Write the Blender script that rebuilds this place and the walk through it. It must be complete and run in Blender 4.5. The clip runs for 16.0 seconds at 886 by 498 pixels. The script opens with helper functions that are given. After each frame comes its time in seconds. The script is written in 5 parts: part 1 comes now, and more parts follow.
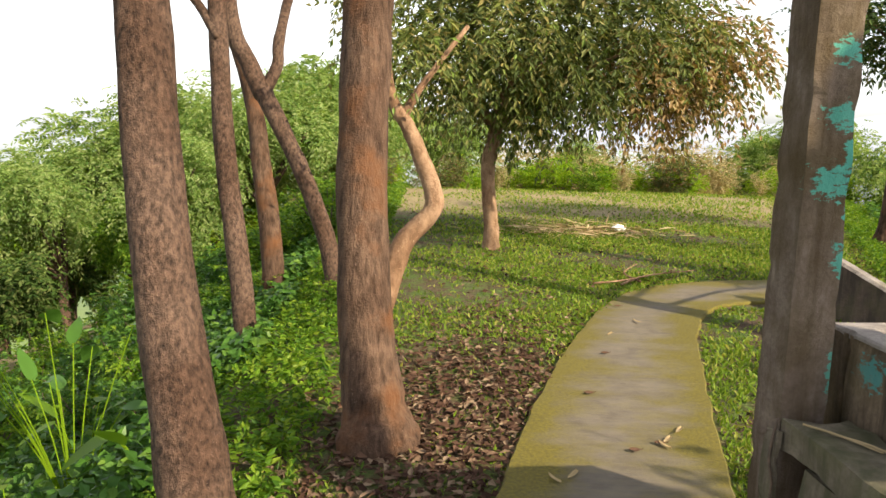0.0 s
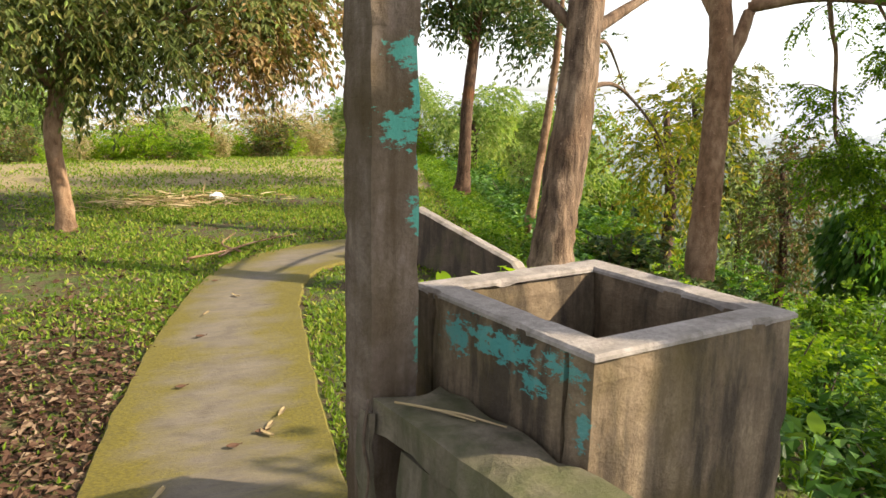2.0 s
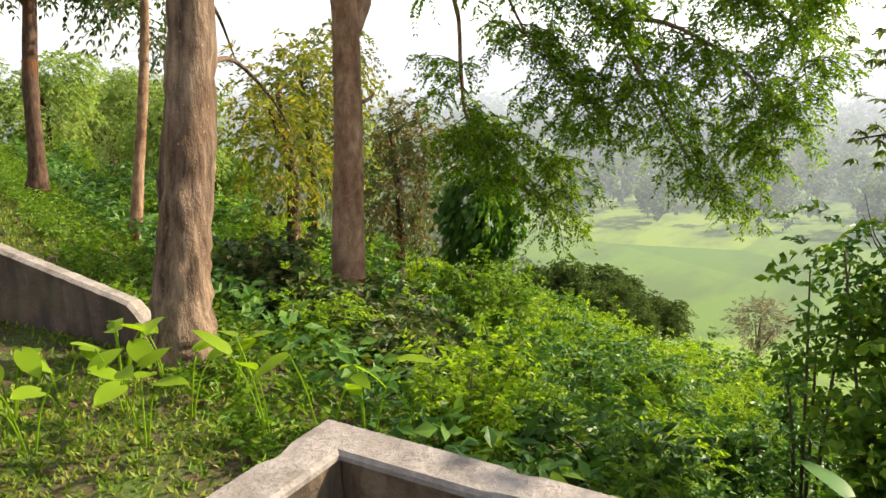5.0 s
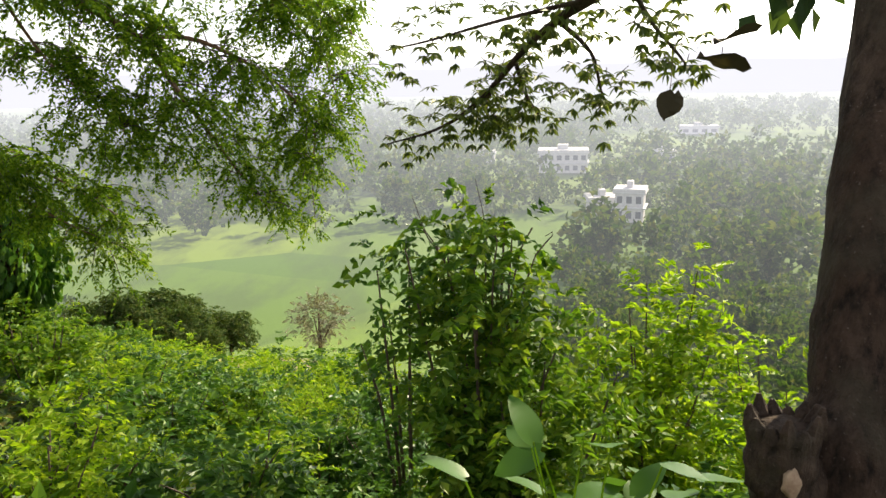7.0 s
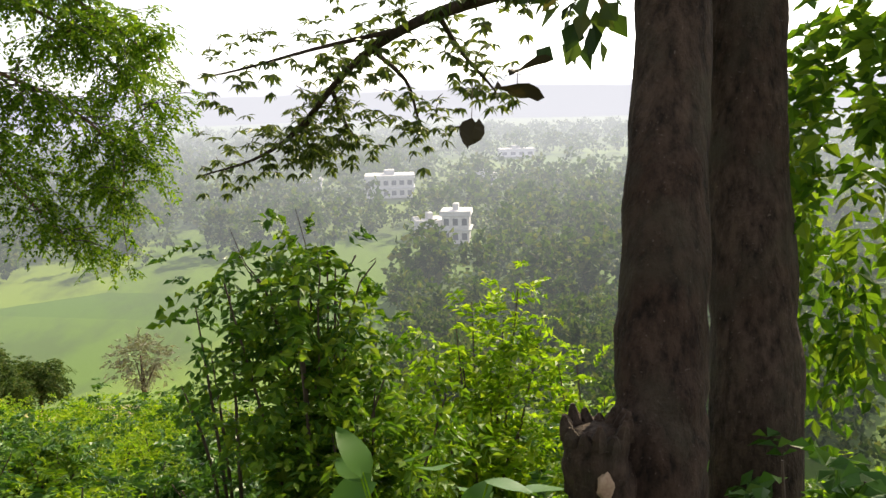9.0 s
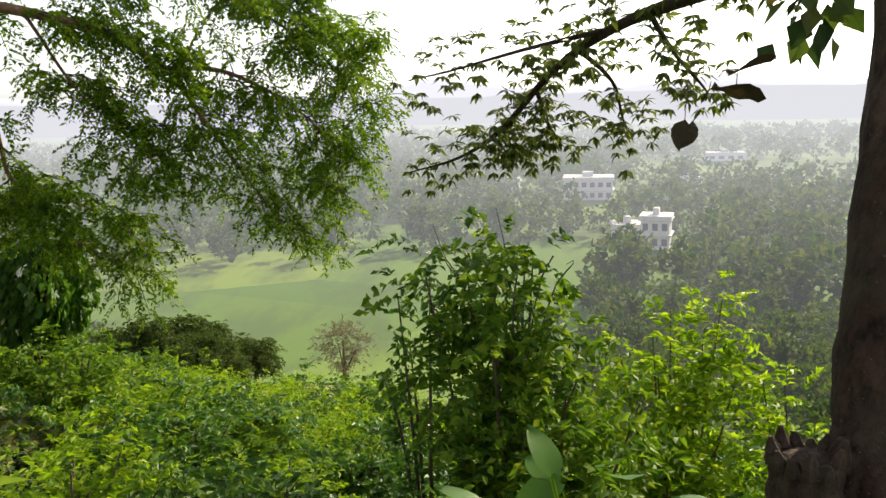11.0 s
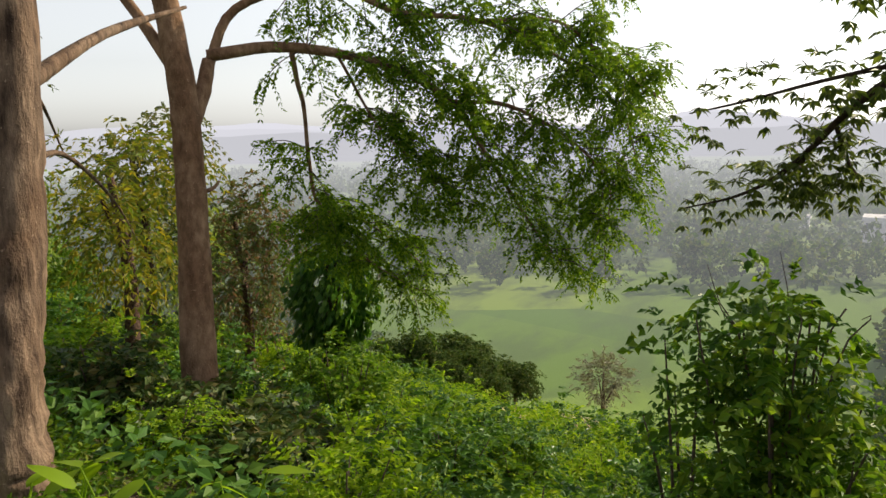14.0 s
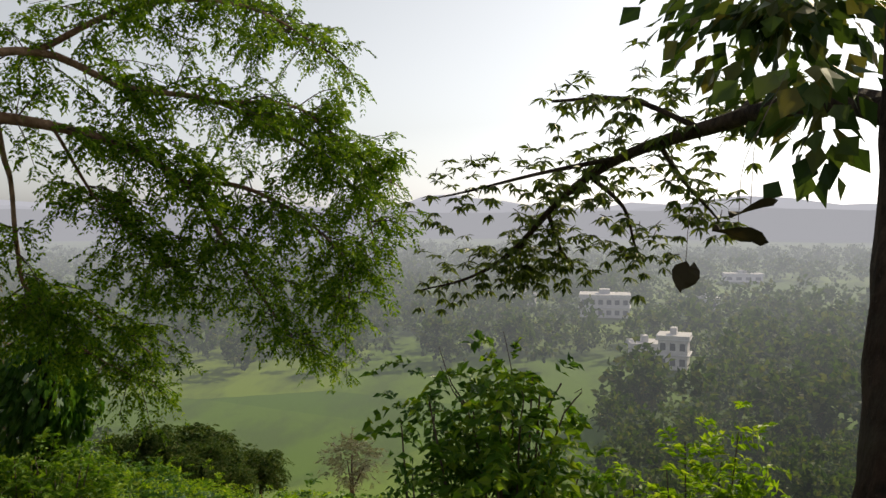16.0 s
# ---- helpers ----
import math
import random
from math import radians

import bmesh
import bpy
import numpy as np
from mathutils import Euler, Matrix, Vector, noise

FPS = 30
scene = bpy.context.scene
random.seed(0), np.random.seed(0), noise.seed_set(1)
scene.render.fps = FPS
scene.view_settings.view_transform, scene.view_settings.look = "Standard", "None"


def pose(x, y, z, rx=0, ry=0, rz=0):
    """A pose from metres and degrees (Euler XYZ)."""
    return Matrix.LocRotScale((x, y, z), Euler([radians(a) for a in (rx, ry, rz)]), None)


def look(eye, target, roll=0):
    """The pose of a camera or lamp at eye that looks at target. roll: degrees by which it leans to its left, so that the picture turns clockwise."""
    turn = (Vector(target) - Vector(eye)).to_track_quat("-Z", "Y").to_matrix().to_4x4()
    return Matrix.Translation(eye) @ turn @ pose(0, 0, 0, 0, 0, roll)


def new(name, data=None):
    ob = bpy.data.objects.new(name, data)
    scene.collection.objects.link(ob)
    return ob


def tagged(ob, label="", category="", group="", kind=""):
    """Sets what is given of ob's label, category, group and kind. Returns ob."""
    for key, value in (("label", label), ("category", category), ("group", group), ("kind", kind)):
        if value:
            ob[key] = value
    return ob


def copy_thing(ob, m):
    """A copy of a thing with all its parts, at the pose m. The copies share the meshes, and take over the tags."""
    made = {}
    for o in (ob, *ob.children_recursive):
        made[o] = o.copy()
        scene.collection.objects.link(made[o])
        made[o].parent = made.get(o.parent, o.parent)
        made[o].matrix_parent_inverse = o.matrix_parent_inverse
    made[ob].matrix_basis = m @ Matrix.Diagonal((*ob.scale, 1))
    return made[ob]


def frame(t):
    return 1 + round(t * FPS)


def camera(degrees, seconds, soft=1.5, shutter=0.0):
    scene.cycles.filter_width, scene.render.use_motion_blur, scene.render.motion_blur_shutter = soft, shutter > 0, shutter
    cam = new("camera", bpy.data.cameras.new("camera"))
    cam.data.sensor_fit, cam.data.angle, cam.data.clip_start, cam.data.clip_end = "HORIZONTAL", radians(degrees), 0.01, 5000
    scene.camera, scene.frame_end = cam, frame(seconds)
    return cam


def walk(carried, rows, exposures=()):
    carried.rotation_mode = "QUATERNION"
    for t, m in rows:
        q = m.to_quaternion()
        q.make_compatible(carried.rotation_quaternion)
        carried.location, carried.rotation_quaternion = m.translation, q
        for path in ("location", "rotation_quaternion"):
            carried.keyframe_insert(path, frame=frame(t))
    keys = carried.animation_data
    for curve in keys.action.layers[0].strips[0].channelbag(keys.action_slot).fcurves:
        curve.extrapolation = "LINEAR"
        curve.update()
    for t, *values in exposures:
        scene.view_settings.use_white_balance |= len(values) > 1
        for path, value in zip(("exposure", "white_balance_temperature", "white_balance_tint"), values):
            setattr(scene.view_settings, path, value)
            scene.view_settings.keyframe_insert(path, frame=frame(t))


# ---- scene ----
cam = camera(58.8, 16.0)
PATH = [
    (0, (0.112, 0.055, 1.422), (0.026, 2.027, 1.1), 1.4),
    (0.5, (0.101, 0.091, 1.412), (0.442, 2.037, 1.101), 1.7),
    (1, (0.164, 0.147, 1.406), (0.795, 2.019, 1.094), 1.8),
    (1.5, (0.284, 0.272, 1.406), (0.997, 2.112, 1.081), 1.1),
    (2, (0.327, 0.447, 1.366), (1.174, 2.217, 0.98), 0.9),
    (2.5, (0.394, 0.645, 1.356), (1.335, 2.344, 0.877), 1.2),
    (3, (0.541, 0.848, 1.378), (1.524, 2.52, 0.892), 1.2),
    (3.5, (0.612, 1.059, 1.389), (1.759, 2.624, 0.902), 2.0),
    (3.7, (0.646, 1.136, 1.387), (1.881, 2.633, 0.904), 3.0),
    (5.8, (0.95, 1.58, 1.509), (2.686, 2.494, 1.095), -2.7),
    (6, (0.955, 1.591, 1.506), (2.734, 2.419, 1.118), -2.8),
    (6.5, (0.919, 1.597, 1.509), (2.827, 2.012, 1.075), -2.3),
    (7, (0.948, 1.63, 1.499), (2.895, 1.733, 1.052), -1.2),
    (7.5, (0.958, 1.614, 1.501), (2.903, 1.473, 1.059), -1.1),
    (8, (0.96, 1.591, 1.503), (2.897, 1.301, 1.096), -1.4),
    (8.2, (0.959, 1.591, 1.503), (2.89, 1.253, 1.11), -1.5),
    (10.3, (0.942, 1.592, 1.509), (2.903, 1.491, 1.129), -1.3),
    (10.5, (0.94, 1.592, 1.509), (2.904, 1.574, 1.128), -1.5),
    (11, (0.94, 1.609, 1.506), (2.897, 1.774, 1.128), -1.5),
    (11.5, (0.936, 1.614, 1.509), (2.874, 1.93, 1.129), -0.9),
    (12, (0.924, 1.618, 1.513), (2.838, 2.053, 1.133), -0.8),
    (12.5, (0.911, 1.633, 1.528), (2.771, 2.28, 1.176), -1.6),
    (13, (0.906, 1.642, 1.53), (2.708, 2.451, 1.218), -1.8),
    (13.5, (0.908, 1.636, 1.529), (2.682, 2.507, 1.223), -1.6),
    (14, (0.925, 1.612, 1.533), (2.729, 2.426, 1.241), -1.1),
    (14.5, (0.963, 1.581, 1.543), (2.899, 2.033, 1.324), 0.3),
    (15, (0.974, 1.566, 1.551), (2.951, 1.842, 1.413), 0.1),
    (15.5, (0.979, 1.568, 1.552), (2.963, 1.794, 1.446), -0.1),
    (16, (0.987, 1.568, 1.548), (2.974, 1.773, 1.455), -0.0),
]
EXPOSURES = [(0, 1.05), (2, 1.2), (3.5, 1.4), (6, 1.1), (8, 0.95), (10.5, 0.75), (13, 0.6), (14.2, 0.25), (15, -0.1), (16, -0.25)]
walk(cam, [(t, look(eye, target, roll)) for t, eye, target, roll in PATH], EXPOSURES)

# ---- world, sun, exposure ----
SUN_DIR = Vector((0.80, -0.60, 0.62)).normalized()      # towards the sun
world = bpy.data.worlds.new("world")
scene.world = world
world.use_nodes = True
wn = world.node_tree
sky = wn.nodes.new("ShaderNodeTexSky")
sky.sky_type = "NISHITA"
sky.sun_disc = False
sky.sun_elevation = math.asin(SUN_DIR.z)
sky.sun_rotation = math.atan2(SUN_DIR.x, SUN_DIR.y)
sky.dust_density, sky.air_density, sky.ozone_density = 1.2, 1.0, 0.8
pale = wn.nodes.new("ShaderNodeHueSaturation")      # thin milky haze over the whole sky
pale.inputs["Saturation"].default_value = 0.2
wn.links.new(sky.outputs[0], pale.inputs["Color"])
wn.links.new(pale.outputs[0], wn.nodes["Background"].inputs[0])
wn.nodes["Background"].inputs[1].default_value = 0.15
sun = new("sun", bpy.data.lights.new("sun", "SUN"))
sun.data.energy, sun.data.angle, sun.data.color = 5.0, radians(0.6), (1.0, 0.85, 0.60)
sun.matrix_world = look(SUN_DIR * 50, (0, 0, 0))

# ---- materials ----


def material(name):
    m = bpy.data.materials.new(name)
    m.use_nodes = True
    nt = m.node_tree
    return m, nt, nt.nodes["Principled BSDF"], nt.nodes["Material Output"]


def node(nt, kind, **sockets):
    n = nt.nodes.new(kind)
    for k, v in sockets.items():
        n.inputs[k.replace("_", " ")].default_value = v
    return n


def coords(nt, world_space=False):
    if world_space:
        return nt.nodes.new("ShaderNodeNewGeometry").outputs["Position"]
    return nt.nodes.new("ShaderNodeTexCoord").outputs["Object"]


def tex(nt, vec, scale, detail=5.0, rough=0.6, stretch=None):
    if stretch:
        mp = nt.nodes.new("ShaderNodeMapping")
        mp.inputs["Scale"].default_value = stretch
        nt.links.new(vec, mp.inputs[0])
        vec = mp.outputs[0]
    n = node(nt, "ShaderNodeTexNoise", Scale=scale, Detail=detail, Roughness=rough)
    nt.links.new(vec, n.inputs["Vector"])
    return n.outputs["Fac"]


def ramp(nt, fac, stops):
    r = nt.nodes.new("ShaderNodeValToRGB")
    el = r.color_ramp.elements
    while len(el) < len(stops):
        el.new(0.5)
    for e, (p, c) in zip(el, stops):
        e.position, e.color = p, (*c, 1) if len(c) == 3 else c
    nt.links.new(fac, r.inputs[0])
    return r.outputs[0]


def mixc(nt, fac, a, b, mode="MIX"):
    m = nt.nodes.new("ShaderNodeMix")
    m.data_type, m.blend_type = "RGBA", mode
    for sock, v in ((m.inputs[0], fac), (m.inputs[6], a), (m.inputs[7], b)):
        if isinstance(v, bpy.types.NodeSocket):
            nt.links.new(v, sock)
        elif isinstance(v, (int, float)):
            sock.default_value = v
        else:
            sock.default_value = (*v, 1)
    return m.outputs[2]


def calc(nt, op, a, b=0.0, clamp=False):
    m = nt.nodes.new("ShaderNodeMath")
    m.operation, m.use_clamp = op, clamp
    for s, v in zip(m.inputs, (a, b)):
        if isinstance(v, bpy.types.NodeSocket):
            nt.links.new(v, s)
        else:
            s.default_value = v
    return m.outputs[0]


def bumped(nt, bsdf, height, strength=0.5, dist=0.01):
    b = node(nt, "ShaderNodeBump", Strength=strength, Distance=dist)
    nt.links.new(height, b.inputs["Height"])
    nt.links.new(b.outputs[0], bsdf.inputs["Normal"])


def leaf_material(name, cols, trans=0.45, rough=0.45, haze=False):
    """Leaves: colour varies from leaf to leaf, light shines through."""
    m, nt, p, out = material(name)
    geo = nt.nodes.new("ShaderNodeNewGeometry")
    col = ramp(nt, geo.outputs["Random Per Island"], [(i / (len(cols) - 1), c) for i, c in enumerate(cols)])
    patch = tex(nt, geo.outputs["Position"], 0.9, 2.0)
    col = mixc(nt, calc(nt, "MULTIPLY", patch, 0.5), col, mixc(nt, 1.0, col, (0.62, 0.72, 0.6), "MULTIPLY"))
    nt.links.new(col, p.inputs["Base Color"])
    p.inputs["Roughness"].default_value = rough
    p.inputs["Specular IOR Level"].default_value = 0.05 if haze else 0.14
    tr = nt.nodes.new("ShaderNodeBsdfTranslucent")
    nt.links.new(mixc(nt, 1.0, col, (1.25, 1.25, 0.45), "MULTIPLY"), tr.inputs[0])
    mix = nt.nodes.new("ShaderNodeMixShader")
    mix.inputs[0].default_value = trans
    nt.links.new(p.outputs[0], mix.inputs[1])
    nt.links.new(tr.outputs[0], mix.inputs[2])
    last = mix.outputs[0]
    # far foliage has its haze mixed into the leaf shader
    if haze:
        last = emitted_haze(nt, last)
    nt.links.new(last, out.inputs[0])
    return m


def emitted_haze(nt, shader):
    """Mixes a pale emission into the shader as valley haze, beyond sixty metres."""
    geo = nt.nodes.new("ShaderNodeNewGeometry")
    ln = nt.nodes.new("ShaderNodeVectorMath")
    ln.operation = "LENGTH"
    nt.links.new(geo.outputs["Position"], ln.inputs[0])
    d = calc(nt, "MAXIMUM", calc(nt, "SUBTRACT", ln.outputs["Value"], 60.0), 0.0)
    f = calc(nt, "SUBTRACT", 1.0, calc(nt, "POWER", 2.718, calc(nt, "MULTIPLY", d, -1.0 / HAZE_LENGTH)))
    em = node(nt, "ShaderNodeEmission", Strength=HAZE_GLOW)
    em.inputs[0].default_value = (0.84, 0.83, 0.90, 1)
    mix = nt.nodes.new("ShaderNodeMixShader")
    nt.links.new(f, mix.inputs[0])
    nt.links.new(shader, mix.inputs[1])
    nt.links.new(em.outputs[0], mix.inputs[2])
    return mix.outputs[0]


# reach and strength of the haze emission in far materials
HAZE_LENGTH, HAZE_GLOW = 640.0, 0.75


def bark_material(name, dark, light, scale=1.0, moss=None, ridges=5.0):
    m, nt, p, out = material(name)
    v = coords(nt, True)
    ridge = tex(nt, v, 22 * scale, 6, 0.65, (1, 1, 1 / ridges))
    spots = tex(nt, v, 60 * scale, 3, 0.6)
    big = tex(nt, v, 2.2, 4, 0.6)
    col = ramp(nt, ridge, [(0.32, dark), (0.62, light)])
    col = mixc(nt, ramp(nt, big, [(0.42, (0, 0, 0)), (0.62, (1, 1, 1))]), col, mixc(nt, 1.0, col, (0.62, 0.55, 0.5), "MULTIPLY"))
    col = mixc(nt, ramp(nt, spots, [(0.66, (0, 0, 0)), (0.72, (0.55, 0.55, 0.55))]), col, [min(1, c * 1.7 + 0.05) for c in light])
    if moss:
        col = mixc(nt, ramp(nt, tex(nt, v, 3.1, 5), [(0.5, (0, 0, 0)), (0.68, (0.85, 0.85, 0.85))]), col, moss)
    nt.links.new(col, p.inputs["Base Color"])
    p.inputs["Roughness"].default_value = 0.9
    p.inputs["Specular IOR Level"].default_value = 0.2
    bumped(nt, p, calc(nt, "ADD", ridge, calc(nt, "MULTIPLY", spots, 0.4)), 0.9, 0.02)
    return m


def concrete_material(name, base, light, stain, moss, moss_at=(0.55, 0.75), blobs=(), paint=(0.05, 0.36, 0.31), stain_at=(0.46, 0.62)):
    """Old cast concrete with stains, moss and left-over paint in the patches given as (x, y, z, rx, ry, rz)."""
    m, nt, p, out = material(name)
    v = coords(nt)
    fine, mid, big = tex(nt, v, 70, 6, 0.7), tex(nt, v, 9, 6, 0.65), tex(nt, v, 2.6, 5, 0.6)
    drips = tex(nt, v, 11, 5, 0.6, (1, 1, 0.18))
    col = ramp(nt, mid, [(0.3, base), (0.7, light)])
    col = mixc(nt, ramp(nt, fine, [(0.3, (0.4, 0.4, 0.4)), (0.6, (0, 0, 0))]), col, [c * 0.45 for c in base])
    col = mixc(nt, ramp(nt, drips, [(stain_at[0], (0, 0, 0)), (stain_at[1], (0.8, 0.8, 0.8))]), col, stain)
    col = mixc(nt, ramp(nt, big, [(moss_at[0], (0, 0, 0)), (moss_at[1], (0.9, 0.9, 0.9))]), col, moss)
    wear = None
    for x, y, z, rx, ry, rz in blobs:
        mp = nt.nodes.new("ShaderNodeMapping")
        mp.vector_type = "TEXTURE"
        mp.inputs["Location"].default_value, mp.inputs["Scale"].default_value = (x, y, z), (rx, ry, rz)
        nt.links.new(v, mp.inputs[0])
        ln = nt.nodes.new("ShaderNodeVectorMath")
        ln.operation = "LENGTH"
        nt.links.new(mp.outputs[0], ln.inputs[0])
        one = calc(nt, "SUBTRACT", 1.0, ln.outputs["Value"])
        wear = one if wear is None else calc(nt, "MAXIMUM", wear, one)
    if wear is not None:
        rag = calc(nt, "MULTIPLY", calc(nt, "SUBTRACT", tex(nt, v, 26, 5, 0.7, (1, 1, 2.2)), 0.5), 3.6)
        mask = calc(nt, "MULTIPLY", calc(nt, "SUBTRACT", calc(nt, "ADD", wear, rag), 0.28), 5.0, True)
        col = mixc(nt, calc(nt, "MULTIPLY", mask, 0.7), col, mixc(nt, mid, paint, [c * 1.35 for c in paint]))
    nt.links.new(col, p.inputs["Base Color"])
    p.inputs["Roughness"].default_value = 0.92
    p.inputs["Specular IOR Level"].default_value = 0.25
    bumped(nt, p, calc(nt, "ADD", mid, calc(nt, "MULTIPLY", fine, 0.5)), 0.8, 0.012)
    return m


def plain_material(name, a, b, scale=8.0, rough=0.8, haze=False, bump=0.3):
    m, nt, p, out = material(name)
    n = tex(nt, coords(nt, True), scale, 5)
    nt.links.new(ramp(nt, n, [(0.3, a), (0.7, b)]), p.inputs["Base Color"])
    p.inputs["Roughness"].default_value = rough
    bumped(nt, p, n, bump, 0.01)
    if haze:
        nt.links.new(emitted_haze(nt, p.outputs[0]), out.inputs[0])
    return m


def ground_material():
    m, nt, p, out = material("earth_and_grass")
    v = coords(nt, True)
    fine, mid, big = tex(nt, v, 40, 6, 0.7), tex(nt, v, 5, 6, 0.65), tex(nt, v, 0.7, 4)
    soil = ramp(nt, fine, [(0.3, (0.035, 0.024, 0.016)), (0.7, (0.14, 0.095, 0.062))])
    green = ramp(nt, fine, [(0.3, (0.03, 0.055, 0.012)), (0.7, (0.11, 0.16, 0.035))])
    col = mixc(nt, ramp(nt, mid, [(0.42, (0, 0, 0)), (0.6, (1, 1, 1))]), soil, green)
    # straw-coloured dry strip on the far part of the hilltop
    sep = nt.nodes.new("ShaderNodeSeparateXYZ")
    nt.links.new(v, sep.inputs[0])
    far = calc(nt, "MULTIPLY", calc(nt, "SUBTRACT", calc(nt, "ADD", sep.outputs[1], calc(nt, "MULTIPLY", big, 4.0)), 13.2), 0.5, True)
    col = mixc(nt, calc(nt, "MULTIPLY", far, 0.75), col, ramp(nt, fine, [(0.3, (0.16, 0.11, 0.055)), (0.7, (0.42, 0.34, 0.2))]))
    # paddy fields on the valley floor
    low = calc(nt, "MULTIPLY", calc(nt, "SUBTRACT", -22.0, sep.outputs[2]), 0.3, True)
    vor = node(nt, "ShaderNodeTexVoronoi", Scale=0.022)
    nt.links.new(v, vor.inputs["Vector"])
    plot = ramp(nt, tex(nt, vor.outputs["Position"], 3.0, 1), [(0.3, (0.07, 0.13, 0.014)), (0.5, (0.105, 0.17, 0.018)), (0.7, (0.15, 0.21, 0.026))])
    plot = mixc(nt, ramp(nt, tex(nt, v, 0.05, 5, 0.6, (1, 2.5, 1)), [(0.45, (0, 0, 0)), (0.62, (0.6, 0.6, 0.6))]), plot, (0.05, 0.08, 0.02))
    col = mixc(nt, low, col, plot)
    nt.links.new(col, p.inputs["Base Color"])
    p.inputs["Roughness"].default_value = 0.95
    p.inputs["Specular IOR Level"].default_value = 0.15
    bumped(nt, p, calc(nt, "ADD", fine, mid), 0.6, 0.03)
    # the far ground emits its haze as part of its colour
    nt.links.new(emitted_haze(nt, p.outputs[0]), out.inputs[0])
    return m


def path_material():
    m, nt, p, out = material("mossy_concrete")
    v = coords(nt, True)
    fine, mid, big = tex(nt, v, 60, 6, 0.7), tex(nt, v, 7, 6, 0.65), tex(nt, v, 1.7, 5, 0.6, (0.8, 1.5, 1))
    col = ramp(nt, mid, [(0.3, (0.08, 0.065, 0.048)), (0.7, (0.16, 0.132, 0.105))])
    brush = tex(nt, v, 24, 4, 0.6, (0.25, 1.6, 1))
    col = mixc(nt, ramp(nt, brush, [(0.45, (0, 0, 0)), (0.7, (0.6, 0.6, 0.6))]), col, (0.16, 0.13, 0.08))
    # moss grows from the two edges inwards; distance from the middle is stored per vertex
    at = nt.nodes.new("ShaderNodeAttribute")
    at.attribute_name = "edge"
    mm = calc(nt, "ADD", calc(nt, "MULTIPLY", calc(nt, "POWER", at.outputs["Fac"], 1.4), 0.6), calc(nt, "MULTIPLY", calc(nt, "SUBTRACT", big, 0.47), 1.7))
    mm = calc(nt, "ADD", mm, calc(nt, "MULTIPLY", calc(nt, "SUBTRACT", mid, 0.5), 0.5))
    moss = ramp(nt, fine, [(0.3, (0.05, 0.042, 0.001)), (0.7, (0.15, 0.118, 0.002))])
    col = mixc(nt, ramp(nt, mm, [(0.04, (0, 0, 0)), (0.46, (0.95, 0.95, 0.95))]), col, moss)
    nt.links.new(col, p.inputs["Base Color"])
    p.inputs["Roughness"].default_value = 0.85
    bumped(nt, p, calc(nt, "ADD", mid, calc(nt, "MULTIPLY", fine, 0.6)), 0.5, 0.01)
    return m


M_GROUND, M_PATH = ground_material(), path_material()
M_BARK = bark_material("rough_brown_bark", (0.025, 0.016, 0.012), (0.144, 0.09, 0.065), 2.2, None, 1.6)
M_BARK_RED = bark_material("ochre_lichened_bark", (0.034, 0.019, 0.012), (0.128, 0.079, 0.054), 1.6, (0.13, 0.055, 0.022), 4.0)
M_BARK_PALE = bark_material("pale_tan_bark", (0.14, 0.08, 0.045), (0.30, 0.19, 0.12), 0.8, None, 2.0)
M_BARK_FISSURED = bark_material("deeply_fissured_bark", (0.035, 0.021, 0.015), (0.231, 0.161, 0.112), 0.9, None, 6.0)
M_BARK_DARK = bark_material("dark_bark", (0.012, 0.008, 0.006), (0.075, 0.05, 0.036), 1.3, (0.05, 0.042, 0.028), 2.2)
M_TWIG = plain_material("twig_bark", (0.04, 0.028, 0.02), (0.12, 0.08, 0.055), 30)
L_DARK = leaf_material("dark_green_leaves", [(0.022, 0.044, 0.013), (0.05, 0.088, 0.022), (0.088, 0.125, 0.037), (0.15, 0.125, 0.044)], 0.3)
L_CANOPY = leaf_material("olive_drooping_leaves", [(0.048, 0.065, 0.02), (0.097, 0.121, 0.036), (0.145, 0.169, 0.048), (0.258, 0.21, 0.081), (0.145, 0.21, 0.041)], 0.32)
L_BROWN = leaf_material("dry_brown_leaves", [(0.169, 0.091, 0.039), (0.286, 0.169, 0.078), (0.39, 0.26, 0.13), (0.13, 0.117, 0.039)], 0.35)
L_GREEN = leaf_material("fresh_green_leaves", [(0.045, 0.105, 0.010), (0.085, 0.17, 0.014), (0.14, 0.24, 0.02), (0.21, 0.28, 0.03)], 0.45)
# lime green leaves, their colour brightened to carry the look of sunlight
L_LIME = leaf_material("lime_leaves_brightened_as_sunlit", [(0.10, 0.19, 0.010), (0.17, 0.29, 0.014), (0.25, 0.37, 0.02), (0.33, 0.41, 0.04)], 0.55)
L_COVER = leaf_material("deep_green_creeper_leaves", [(0.032, 0.082, 0.014), (0.055, 0.13, 0.022), (0.08, 0.17, 0.032), (0.13, 0.22, 0.035)], 0.32, 0.38)
L_PINNATE = leaf_material("fine_feathery_leaflets", [(0.06, 0.125, 0.008), (0.11, 0.2, 0.012), (0.17, 0.27, 0.018), (0.24, 0.33, 0.03)], 0.5)
L_ROSETTE = leaf_material("olive_green_leaflets", [(0.05, 0.075, 0.02), (0.09, 0.12, 0.03), (0.14, 0.17, 0.045)], 0.4)
# hillside greens, paled in the colour itself to suggest sun and thin haze
L_HILL = leaf_material("hillside_foliage_paled_as_sunlit", [(0.11, 0.19, 0.05), (0.19, 0.28, 0.08), (0.28, 0.36, 0.12), (0.36, 0.4, 0.19)], 0.55, 0.6)
